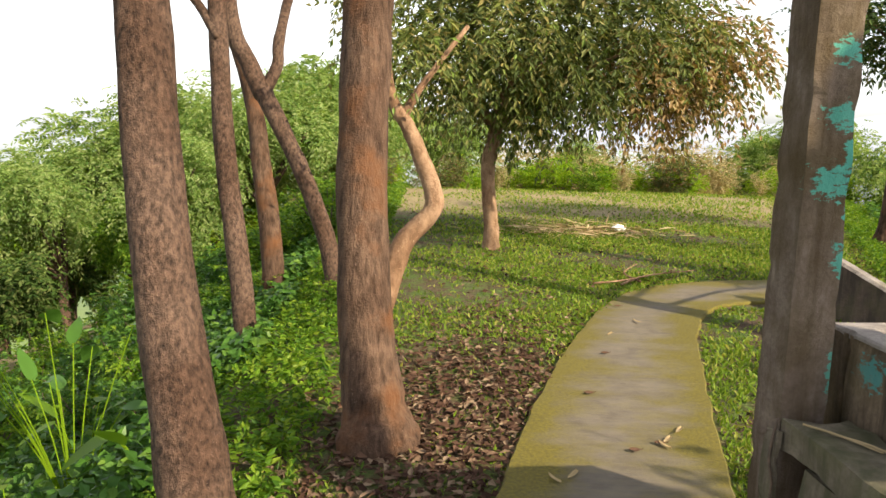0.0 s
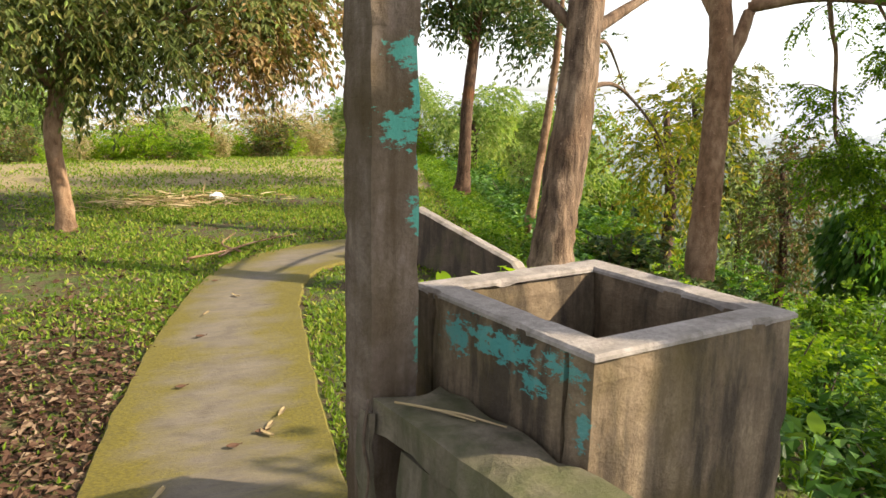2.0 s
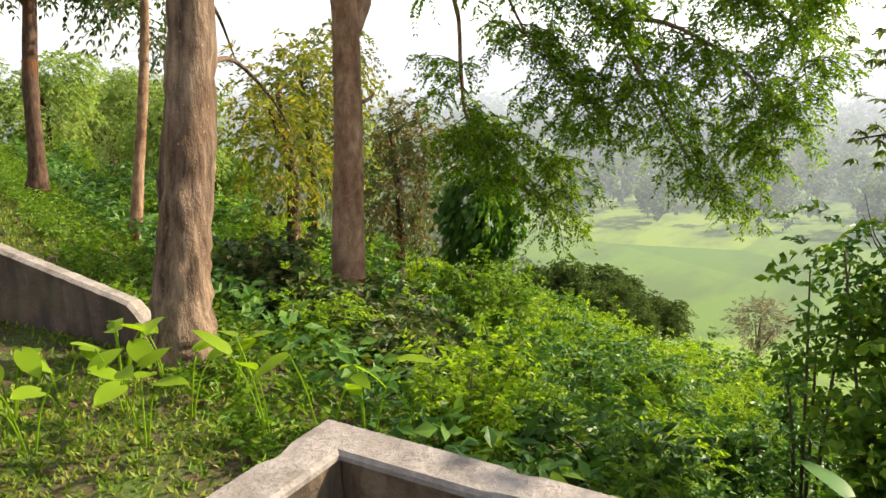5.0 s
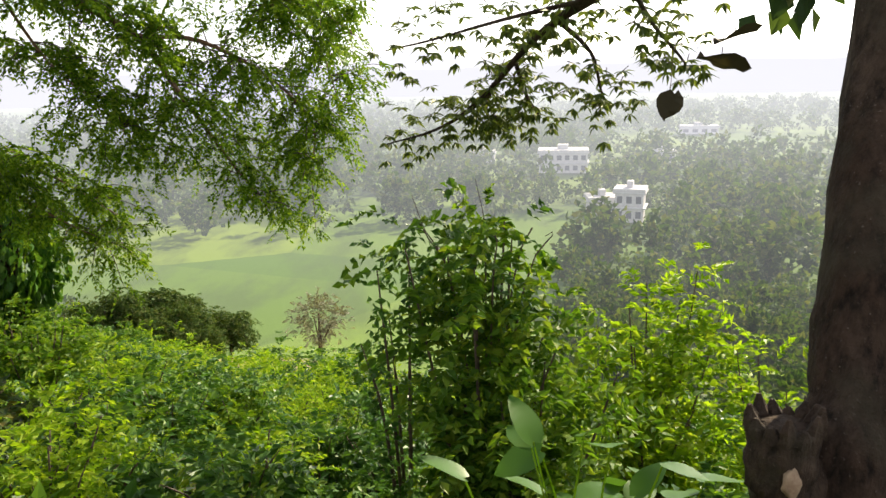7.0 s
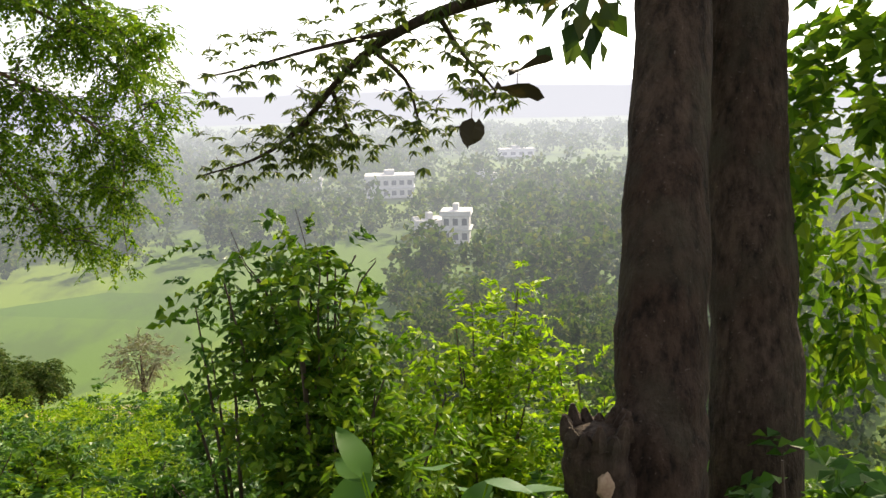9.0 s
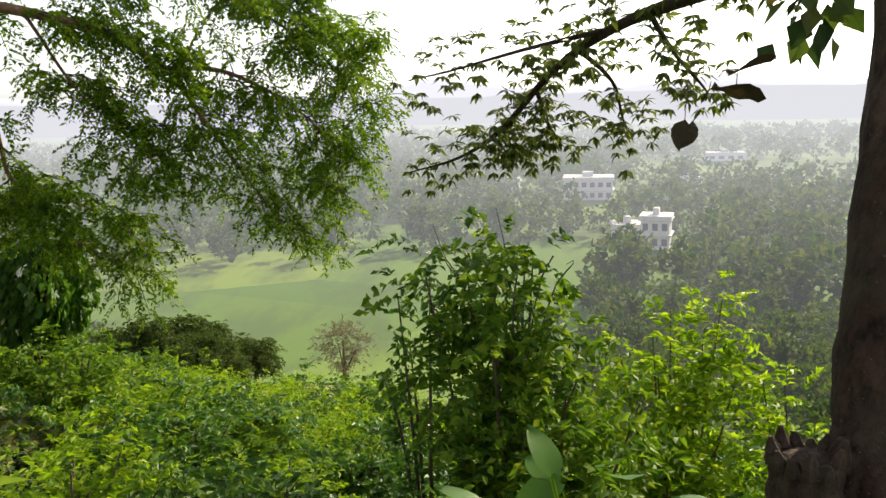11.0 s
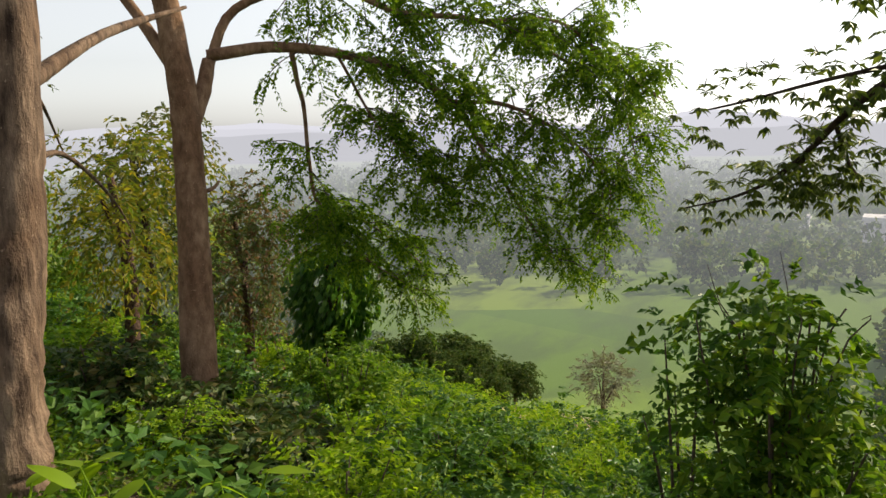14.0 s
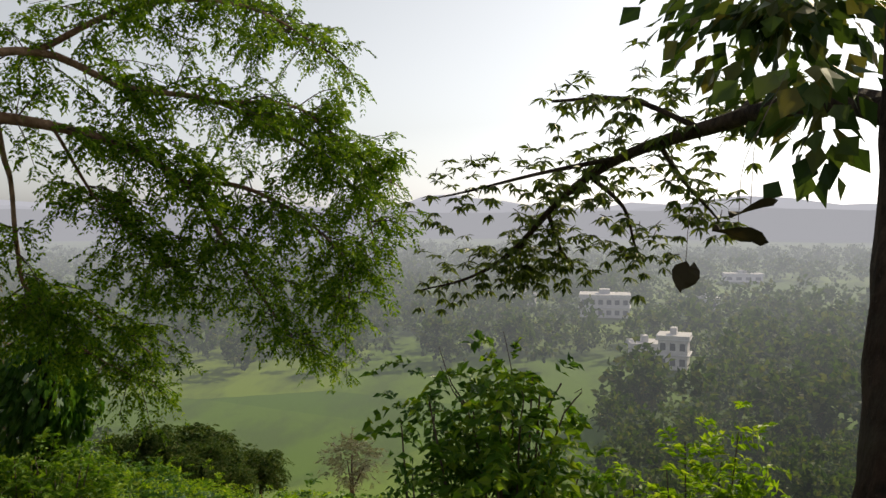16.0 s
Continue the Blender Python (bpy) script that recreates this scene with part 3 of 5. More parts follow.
build_pillar(), build_basin(), build_ledge(), build_parapet()

# ---- trees ----


def tree(name, label, trunk, radii, bark, limbs=(), crown=None, leaf_mat=None, lobes=0.12, sides=14, seed=1, group="", rough=0.06):
    """A tree: trunk, each limb and a crown; points in the world, crown as arrays or None."""
    at = Vector(trunk[0])
    ob = empty(name, at, label, "tree", group)
    trunk = [tuple(at + Vector((0, 0, -0.2)))] + list(trunk)
    v, f = tube(trunk, [radii[0] * 1.12] + list(radii), sides, 7, rough, lobes, seed)
    part_mesh("trunk", mesh_of("trunk", v - np.array(at), f, bark, True), ob)
    for pts, rr in limbs:
        v, f = tube(pts, rr, 8, 5, 0.08, 0, seed + len(pts))
        part_mesh("limb", mesh_of("limb", v - np.array(at), f, bark, True), ob)
    if crown is not None:
        v, f = crown
        part_mesh("crown", mesh_of("crown", v - np.array(at), f, leaf_mat), ob)
    return ob


def crown_of(blobs, rng, leaf=0.08, width=0.03, twig=0.25, count=5, droop=0.5, shell=0.35, clump=40):
    items = []
    for centre, radii, n in blobs:
        p, d = blob_points(n, centre, radii, rng, shell, clump)
        items.append(twigs(p, d + rng.normal(0, 0.5, d.shape), twig, count, leaf, width, rng, droop))
    return joined(items)


rng = np.random.default_rng(7)


def build_left_trees():
    # stout rough trunk nearest the path's start
    tree("tree", "stout tree with rough grey-brown thorny bark beside path", [(-0.83, 2.62, -0.12), (-0.87, 2.65, 0.15), (-1.015, 2.77, 0.95), (-1.105, 2.9, 1.82), (-1.15, 3.0, 2.7), (-1.1, 3.0, 3.8)],
         [0.15, 0.13, 0.105, 0.096, 0.09, 0.075], M_BARK, [([(-1.13, 2.97, 3.2), (-0.7, 2.6, 3.7), (-0.2, 2.3, 4.0)], [0.05, 0.035, 0.02])],
         crown_of([((-1.1, 3.0, 4.6), (1.2, 1.2, 0.8), 130)], rng), L_DARK, 0.1, 20, 3, rough=0.05)
    # reddish flared trunk
    tree("tree", "tree with ochre-red lichened bark and flared foot", [(-0.31, 3.42, 0.0), (-0.33, 3.45, 0.14), (-0.38, 3.5, 0.5), (-0.42, 3.62, 1.2), (-0.42, 3.77, 1.96), (-0.42, 3.85, 2.8), (-0.3, 3.9, 3.9)],
         [0.19, 0.145, 0.124, 0.116, 0.116, 0.11, 0.09], M_BARK_RED, [([(-0.4, 3.87, 3.1), (-0.9, 4.3, 3.6), (-1.3, 4.6, 3.9)], [0.05, 0.035, 0.02])],
         crown_of([((-0.3, 3.9, 4.7), (1.3, 1.2, 0.8), 140)], rng), L_DARK, 0.16, 20, 5, rough=0.05)
    # slender trunk down the bank
    tree("tree", "slender tree with pinkish-brown bark on the bank", [(-1.46, 5.28, -0.5), (-1.52, 5.4, 0.1), (-1.68, 5.55, 1.2), (-1.76, 5.68, 2.2), (-1.85, 5.75, 3.6)],
         [0.09, 0.08, 0.075, 0.068, 0.05], M_BARK, [([(-1.72, 5.6, 1.95), (-1.95, 5.7, 2.25), (-2.3, 5.8, 2.5)], [0.04, 0.03, 0.02])],
         crown_of([((-1.9, 5.8, 4.4), (1.0, 1.0, 0.7), 110)], rng), L_DARK, 0.05, 12, 8)
    # straight dark-red trunk further back
    tree("tree", "tree with dark red-brown mottled bark on the bank", [(-1.97, 7.85, -0.55), (-1.97, 7.87, 0.05), (-2.1, 8.0, 0.9), (-2.22, 8.1, 1.6), (-2.5, 8.2, 2.6), (-2.6, 8.2, 3.8)],
         [0.125, 0.115, 0.1, 0.085, 0.075, 0.06], M_BARK_RED, [], crown_of([((-2.6, 8.2, 4.6), (1.2, 1.2, 0.7), 130)], rng), L_DARK, 0.08, 12, 9)
    # leaning forked tree
    tree("tree", "leaning tree that forks into two bare limbs", [(-1.12, 6.92, -0.15), (-1.22, 6.94, 0.32), (-1.38, 6.98, 0.75), (-1.55, 7.03, 1.12), (-1.84, 7.11, 1.65)],
         [0.10, 0.085, 0.075, 0.075, 0.085], M_BARK, [([(-1.82, 7.11, 1.6), (-1.98, 7.15, 1.9), (-2.12, 7.18, 2.2), (-2.2, 7.25, 2.9)], [0.085, 0.078, 0.075, 0.06]),
         ([(-1.84, 7.11, 1.62), (-1.72, 7.15, 1.85), (-1.70, 7.17, 2.1), (-1.62, 7.25, 2.5), (-1.4, 7.3, 3.2)], [0.06, 0.055, 0.05, 0.045, 0.03])],
         crown_of([((-1.7, 7.4, 4.0), (1.1, 1.1, 0.7), 120)], rng), L_DARK, 0.05, 12, 4)
    # curved tree
    tree("tree", "small tree with a strongly curved pinkish trunk", [(-0.60, 5.55, -0.05), (-0.52, 5.62, 0.24), (-0.42, 5.67, 0.54), (-0.23, 5.72, 0.76), (-0.22, 5.74, 0.92), (-0.33, 5.78, 1.19), (-0.42, 5.8, 1.38), (-0.55, 5.84, 1.6), (-0.6, 5.9, 2.0)],
         [0.10, 0.085, 0.075, 0.07, 0.068, 0.06, 0.055, 0.045, 0.03], M_BARK_PALE, [([(-0.45, 5.82, 1.45), (-0.3, 5.85, 1.7), (0.0, 5.9, 2.1)], [0.035, 0.025, 0.015])],
         crown_of([((-0.45, 6.0, 2.2), (0.55, 0.5, 0.55), 130)], rng, 0.07, 0.026), L_CANOPY, 0.05, 12, 6)


def build_path_trees():
    # round-headed tree with dense olive crown
    lim = []
    for i in range(7):
        a = i * 0.9 + 0.3
        lim.append(([(0.3, 9.07, 1.35), (0.3 + 0.5 * math.cos(a), 9.1 + 0.5 * math.sin(a), 1.75), (0.6 + 1.3 * math.cos(a), 9.15 + 1.2 * math.sin(a), 2.3 + 0.3 * math.sin(i))], [0.06, 0.035, 0.012]))
    cr = crown_of([((0.55, 9.0, 2.55), (1.75, 1.6, 1.15), 1500), ((1.9, 9.2, 2.5), (1.2, 1.3, 0.95), 620), ((0.0, 8.6, 2.1), (0.9, 0.8, 0.6), 320), ((1.0, 8.9, 2.0), (1.2, 0.8, 0.5), 380)], rng, 0.095, 0.034, 0.3, 6, 0.9, 0.25, 60)
    t5 = tree("tree", "round-headed tree with dense drooping olive leaves and pale trunk", [(0.27, 8.9, 0.0), (0.26, 8.94, 0.3), (0.21, 9.0, 0.9), (0.28, 9.05, 1.3), (0.36, 9.1, 1.7)],
              [0.105, 0.082, 0.08, 0.08, 0.06], M_BARK_PALE, lim, cr, L_CANOPY, 0.12, 14, 11)
    v, f = crown_of([((2.6, 9.4, 2.15), (0.75, 0.9, 0.65), 330), ((1.9, 8.8, 1.9), (0.7, 0.6, 0.4), 160)], rng, 0.09, 0.034, 0.28, 6, 0.9, 0.2, 30)
    part_mesh("dry_foliage", mesh_of("dry_foliage", v - np.array((0.27, 8.9, 0)), f, L_BROWN), t5, "browned outer foliage")
    # straight tree by the slope with a dark head
    cr = crown_of([((5.5, 10.5, 3.1), (1.5, 1.3, 0.75), 620), ((5.0, 10.3, 2.6), (0.8, 0.7, 0.35), 180), ((6.3, 10.6, 2.5), (0.8, 0.7, 0.35), 180)], rng, 0.10, 0.04, 0.3, 5, 0.5, 0.2, 30)
    tree("tree", "straight slim tree with dark red-brown trunk and dark leafy head", [(5.40, 10.46, 0.0), (5.43, 10.46, 0.3), (5.46, 10.46, 1.2), (5.6, 10.5, 2.3), (5.7, 10.5, 3.6)], [0.14, 0.092, 0.082, 0.075, 0.05], M_BARK_RED,
         [([(5.55, 10.5, 2.0), (5.2, 10.4, 2.5), (4.8, 10.3, 2.8)], [0.04, 0.025, 0.01]), ([(5.6, 10.5, 2.2), (6.0, 10.6, 2.5), (6.5, 10.7, 2.7)], [0.04, 0.025, 0.01])], cr, L_DARK, 0.12, 12, 12)
    # thin leaning sapling
    cr = crown_of([((5.3, 7.9, 2.1), (0.5, 0.5, 0.6), 120)], rng, 0.08, 0.03)
    tree("tree", "thin leaning young tree on the grassy edge", [(4.86, 7.73, 0.0), (4.95, 7.75, 0.5), (5.08, 7.8, 1.1), (5.2, 7.85, 1.8), (5.3, 7.9, 2.7)], [0.06, 0.05, 0.045, 0.04, 0.02], M_BARK_PALE, [], cr, L_DARK, 0.05, 10, 13)
    # fissured leaning trunk behind the basin
    lim = [([(3.43, 4.86, 1.75), (3.1, 5.2, 2.15), (2.5, 5.6, 2.35)], [0.045, 0.03, 0.012]), ([(3.43, 4.86, 1.75), (4.2, 5.1, 2.1), (5.2, 5.4, 2.4)], [0.045, 0.03, 0.012]),
           ([(3.4, 4.85, 1.4), (4.3, 5.6, 1.45), (5.2, 6.2, 1.1), (5.8, 6.6, 0.7)], [0.022, 0.016, 0.01, 0.005]), ([(3.42, 4.85, 1.6), (4.4, 5.9, 1.8), (5.5, 7.0, 1.4)], [0.02, 0.014, 0.006])]
    p, d = blob_points(60, (5.4, 6.5, 1.2), (0.9, 0.8, 0.5), rng, 0.1)
    cr = joined([twigs(p, d, 0.2, 4, 0.07, 0.022, rng, 0.8), crown_of([((3.9, 5.3, 4.2), (1.4, 1.4, 0.7), 130)], rng)])
    tree("tree", "leaning tree with thick deeply fissured grey-brown bark", [(3.17, 4.76, 0.0), (3.18, 4.77, 0.10), (3.22, 4.79, 0.4), (3.28, 4.81, 0.75), (3.36, 4.83, 1.2), (3.42, 4.85, 1.68), (3.52, 4.9, 2.6), (3.7, 5.0, 3.4)],
         [0.18, 0.16, 0.14, 0.132, 0.125, 0.115, 0.10, 0.06], M_BARK_FISSURED, lim, cr, L_YELLOW, 0.16, 22, 14, rough=0.11)


def build_feathery_tree():
    """Tan trunk with a limb that reaches over the valley, hung with fine leaflets."""
    trunk = [(5.17, 5.48, -0.62), (5.21, 5.50, -0.3), (5.27, 5.54, 0.3), (5.31, 5.56, 0.7), (5.37, 5.61, 1.3), (5.40, 5.66, 1.84), (5.40, 5.8, 2.6), (5.35, 6.0, 3.6)]
    main = [(5.42, 5.62, 1.55), (5.58, 5.62, 1.8), (5.66, 5.62, 2.02)]
    long1 = [(5.64, 5.62, 2.05), (6.03, 5.18, 2.12), (6.52, 4.61, 1.99), (6.89, 4.2, 1.7), (7.14, 4.01, 1.28), (7.41, 3.7, 0.66), (7.56, 3.49, 0.3)]
    long2 = [(5.66, 5.64, 1.95), (5.85, 5.5, 2.4), (6.22, 4.97, 2.59), (6.73, 4.56, 2.41), (7.29, 4.1, 2.38), (7.85, 3.52, 2.06), (8.21, 3.1, 1.61), (8.31, 2.96, 1.14)]
    long3 = [(6.89, 4.2, 1.7), (7.28, 3.85, 1.67), (7.67, 3.42, 1.37), (7.96, 3.14, 0.96), (7.87, 3.17, 0.52)]
    long4 = [(7.29, 4.1, 2.38), (7.78, 3.56, 2.39), (8.13, 3.19, 2.05), (8.5, 2.75, 1.7)]
    long5 = [(6.22, 4.97, 2.59), (6.8, 4.5, 3.05), (7.5, 3.9, 3.2), (8.1, 3.3, 2.9)]
    hang = [(6.05, 5.16, 2.12), (6.18, 5.2, 1.85), (6.28, 5.22, 1.67), (6.4, 5.27, 1.21), (6.56, 5.28, 0.86), (6.88, 5.02, 0.69), (7.13, 4.61, 0.31)]
    hang2 = [(6.3, 4.9, 2.06), (6.69, 4.78, 1.52), (6.88, 4.51, 1.18), (7.03, 4.28, 0.79)]
    hang3 = [(6.56, 5.28, 0.86), (6.72, 5.25, 0.6), (6.95, 4.98, 0.3), (7.2, 4.7, 0.05)]
    up = [(5.42, 5.7, 1.9), (5.3, 6.2, 2.6), (4.9, 6.8, 3.1)]
    stubs = [(5.36, 5.54, 1.05), (5.43, 5.46, 1.09), (5.47, 5.43, 1.14)]
    limbs = [(main, [0.07, 0.06, 0.05]), (long1, [0.046, 0.04, 0.034, 0.028, 0.02, 0.012, 0.005]), (long2, [0.042, 0.036, 0.03, 0.026, 0.02, 0.014, 0.009, 0.004]), (long3, [0.022, 0.018, 0.013, 0.008, 0.004]),
             (long4, [0.018, 0.014, 0.009, 0.004]), (long5, [0.026, 0.02, 0.014, 0.006]), (hang, [0.022, 0.02, 0.018, 0.017, 0.016, 0.01, 0.004]), (hang2, [0.014, 0.01, 0.008, 0.004]), (hang3, [0.012, 0.009, 0.006, 0.003]),
             (up, [0.05, 0.035, 0.02]), (stubs, [0.018, 0.014, 0.009])]
    r = np.random.default_rng(21)
    # drooping side twigs along the limbs, each hung with fronds
    starts, dirs, sprays = [], [], []
    for pts, n, t0, reach in ((long1, 78, 0.2, 0.5), (long2, 84, 0.25, 0.55), (long3, 66, 0.1, 0.5), (long4, 56, 0.1, 0.5), (long5, 66, 0.1, 0.6), (hang, 34, 0.45, 0.4), (hang2, 44, 0.2, 0.42), (hang3, 38, 0.0, 0.42)):
        line, _ = smooth_line(pts, [0] * len(pts), 10)
        tangent = unit(np.gradient(line, axis=0))
        for k in (r.uniform(t0, 1.0, n) * (len(line) - 1)).astype(int):
            a = r.uniform(0, 6.283)
            d = unit(tangent[k] * 0.2 + np.array([math.cos(a), math.sin(a), 0.6 * r.normal() + 0.1]))
            L = reach * r.uniform(0.5, 1.25)
            mid, end = line[k] + d * L * 0.5, line[k] + d * L + np.array([0, 0, -0.22 * L])
            sprays.append(tube([line[k], mid, end], [0.006, 0.004, 0.002], 4, 3))
            t = np.linspace(0.25, 1.0, 11)[:, None]
            p = line[k] * (1 - t) ** 2 + 2 * t * (1 - t) * mid + t * t * end
            side = unit(np.cross(d, [0, 0, 1.0])) * np.where(np.arange(11) % 2, 1, -1)[:, None]
            starts.append(p)
            dirs.append(d * 0.4 + side * 0.6 + r.normal(0, 0.5, (11, 3)) + np.array([0, 0, -0.15]))
    cr = twigs(np.concatenate(starts), np.concatenate(dirs), 0.14, 7, 0.046, 0.021, r, 0.6, 1.0)
    ob = tree("tree", "tan-barked tree with a long limb of fine feathery leaflets", trunk, [0.15, 0.135, 0.12, 0.112, 0.105, 0.10, 0.085, 0.06], M_BARK_PALE, limbs, cr, L_PINNATE, 0.08, 18, 15, rough=0.05)
    ob.location.z += 0.08
    # finer twigs inside the foliage
    v, f = joined(sprays)
    tagged(part_mesh("fine_twig", mesh_of("fine_twig", v - np.array(trunk[0]), f, M_TWIG), ob), kind="stuff")


def whorl(points, outward, leaf, width, rng, n=7):
    """Rosettes of drooping leaves at shoot tips."""
    bs, ds = [], []
    for p, o in zip(points, outward):
        a0 = rng.uniform(0, 6.28)
        for k in range(n):
            a = a0 + k * 6.283 / n
            bs.append(p)
            ds.append(np.array([math.cos(a), math.sin(a), -0.45 + rng.normal(0, 0.25)]) + o * 0.35)
    return leaves(np.array(bs), np.array(ds), leaf, width, rng, 0.2, 0.3)


def build_overlook_trees():
    """The two trunks at the overlook, with the limb of rosette leaves and large-leaved twigs."""
    r = np.random.default_rng(33)
    zb = ground_z(3.0, 0.72)
    limb = [(3.4, 0.48, 1.75), (3.9, 0.45, 1.86), (4.41, 0.53, 1.90), (4.81, 0.60, 1.90), (5.77, 0.98, 1.80), (6.33, 1.30, 1.58), (6.87, 1.66, 1.17), (7.2, 2.0, 0.95), (7.47, 2.42, 0.82)]
    subs = [[(5.77, 0.98, 1.8), (6.3, 1.5, 1.72), (6.8, 2.0, 1.62), (7.0, 2.35, 1.56)], [(6.1, 1.15, 1.7), (6.4, 0.9, 1.5), (6.6, 0.8, 1.25), (6.7, 0.72, 1.12)],
            [(5.4, 0.85, 1.86), (5.9, 0.6, 1.65), (6.1, 0.4, 1.48), (6.25, 0.3, 1.4)], [(6.5, 1.4, 1.45), (6.8, 1.3, 1.2), (6.9, 1.2, 1.05)], [(5.1, 0.7, 1.9), (5.5, 1.0, 2.1), (5.9, 1.4, 2.15)], [(6.7, 1.55, 1.3), (7.1, 1.6, 1.1), (7.2, 1.5, 0.95)], [(4.8, 0.6, 1.9), (5.2, 0.4, 2.05), (5.7, 0.3, 2.0)]]
    trunk = [(2.86, 0.69, zb), (2.87, 0.68, 0.28), (2.96, 0.63, 0.53), (3.09, 0.57, 0.9), (3.33, 0.45, 1.5), (3.45, 0.38, 2.2), (3.5, 0.33, 3.4)]
    limbs = [(limb, [0.055, 0.05, 0.045, 0.04, 0.032, 0.026, 0.02, 0.012, 0.006])] + [(s, [0.018, 0.013, 0.009, 0.005][:len(s)]) for s in subs]
    pts, outs = [], []
    for line, n, t0, sp in [(limb, 130, 0.5, 0.12)] + [(s, 56, 0.15, 0.11) for s in subs]:
        q, _ = smooth_line(line, [0] * len(line), 8)
        for k in (r.uniform(t0, 1, n) * (len(q) - 1)).astype(int):
            o = r.normal(0, sp, 3)
            pts.append(q[k] + o)
            outs.append(unit(o))
    cr = whorl(np.array(pts), np.array(outs), 0.09, 0.034, r)
    ob = tree("tree", "tree with cracked brown bark and a broken stump below", trunk, [0.16, 0.14, 0.132, 0.128, 0.122, 0.115, 0.1], M_BARK_DARK, limbs, cr, L_ROSETTE, 0.06, 22, 17, rough=0.07)
    ob.location.z += 0.08
    v, f = tube([(2.9, 0.74, zb - 0.1), (2.86, 0.83, 0.25), (2.84, 0.865, 0.42), (2.84, 0.87, 0.52)], [0.12, 0.105, 0.09, 0.085], 16, 5, 0.12, 0, 3)
    part_mesh("stump", mesh_of("stump", v - np.array(trunk[0]), f, M_BARK_DARK, True), ob, "broken hollow branch stump")
    items = []
    for k in range(13):
        a = k * 6.283 / 13
        o = np.array([2.84 + 0.075 * math.cos(a), 0.87 + 0.075 * math.sin(a), 0.5])
        tip = o + np.array([0.012 * math.cos(a), 0.012 * math.sin(a), 0.03 + 0.05 * r.random()])
        items.append(tube([o, (o + tip) / 2, tip], [0.026, 0.02, 0.006], 6, 2, 0.2, 0, k))
    v, f = joined(items)
    part_mesh("broken_edge", mesh_of("broken_edge", v - np.array(trunk[0]), f, M_BARK_DARK), ob, "splintered dark rim of the stump")
    bm = bmesh.new()
    bmesh.ops.create_icosphere(bm, subdivisions=3, radius=1.0)
    for w in bm.verts:
        k = 1 + 0.35 * noise.noise(w.co * 2.1)
        w.co = Vector((w.co.x * 0.012, w.co.y * 0.022, w.co.z * 0.04)) * k + Vector((2.752, 0.875, 0.40)) - Vector(trunk[0])
    part("wood_scar", bm, M_WOOD_SCAR, ob, "pale torn wood on the stump", True)
    items = [tube([s, s + np.array(o) * 0.05], [0.004, 0.003], 4, 1) for s, o in zip(pts[::2], outs[::2])]
    v, f = joined(items)
    tagged(part_mesh("fine_twig", mesh_of("fine_twig", v - np.array(trunk[0]), f, M_TWIG), ob), kind="stuff")
    # broad leaves at the limb's root
    p, d = blob_points(430, (4.3, 0.55, 2.27), (0.75, 0.6, 0.30), r, 0.1)
    p2, d2 = blob_points(45, (3.62, 0.62, 1.75), (0.14, 0.2, 0.2), r, 0.2)
    p3, d3 = blob_points(26, (3.35, 0.75, 1.86), (0.16, 0.2, 0.08), r, 0.2)
    P, Dv = np.concatenate([p, p2, p3]), np.concatenate([d, d2, d3])
    v, f = leaves(P, Dv * np.array([1, 1, 0.3]) + np.array([0, 0, -0.7]), 0.10, 0.075, r, 0.12, 0.8)
    part_mesh("broad_leaves", mesh_of("broad_leaves", v - np.array(trunk[0]), f, L_DARK), ob, "dark heart-shaped leaves against the sky")
    # second trunk
    zb2 = ground_z(3.55, 0)
    p, d = blob_points(420, (4.0, -0.75, 1.3), (0.7, 0.45, 1.2), r, 0.3, 30)
    cr = twigs(p, d, 0.2, 4, 0.09, 0.055, r, 0.6)
    tree("tree", "straight tree with dark bark beside the cracked trunk", [(3.48, -0.02, zb2), (3.49, -0.015, 0.18), (3.6, -0.03, 0.8), (3.755, -0.06, 1.5), (3.85, -0.1, 2.4), (3.9, -0.1, 3.6)], [0.19, 0.17, 0.155, 0.145, 0.13, 0.1], M_BARK_DARK,
         [([(3.8, -0.1, 1.9), (4.0, -0.6, 2.2), (4.1, -1.0, 2.3)], [0.04, 0.03, 0.015])], cr, L_GREEN, 0.06, 18, 19)
    # withered leaves caught on threads
    for k, (x, y, z, sz, rot) in enumerate(((2.66, 1.235, 1.41, 0.062, (0.5, 1.1, 0.6)), (2.68, 1.125, 1.50, 0.10, (0.25, -0.45, 1.35)), (2.68, 1.10, 1.555, 0.09, (0.1, 0.15, 1.5)))):
        h = empty("withered_leaf", (x, y, z), "curled dark withered leaf hanging on a thread", "leaf", "withered hanging leaves")
        v, f = broad_leaf(sz, sz * 0.95, 0.22, 0.15, 0.1, 5)
        m = Euler(rot).to_matrix()
        v = np.array([m @ Vector(q) for q in v - np.array([sz / 2, 0, 0])])
        part_mesh("blade", mesh_of("blade", v, f, L_DEAD), h)
        t, g = tube([(0, 0, 0.01), (0.01, -0.005, 0.06), (0.03, -0.02, 0.16), (0.10, -0.10, 0.30)], [0.0012, 0.0008, 0.0008, 0.0008], 4, 3)
        part_mesh("thread", mesh_of("thread", t, g, M_TWIG), h)


build_left_trees(), build_path_trees(), build_feathery_tree(), build_overlook_trees()

# ---- shrubs ----


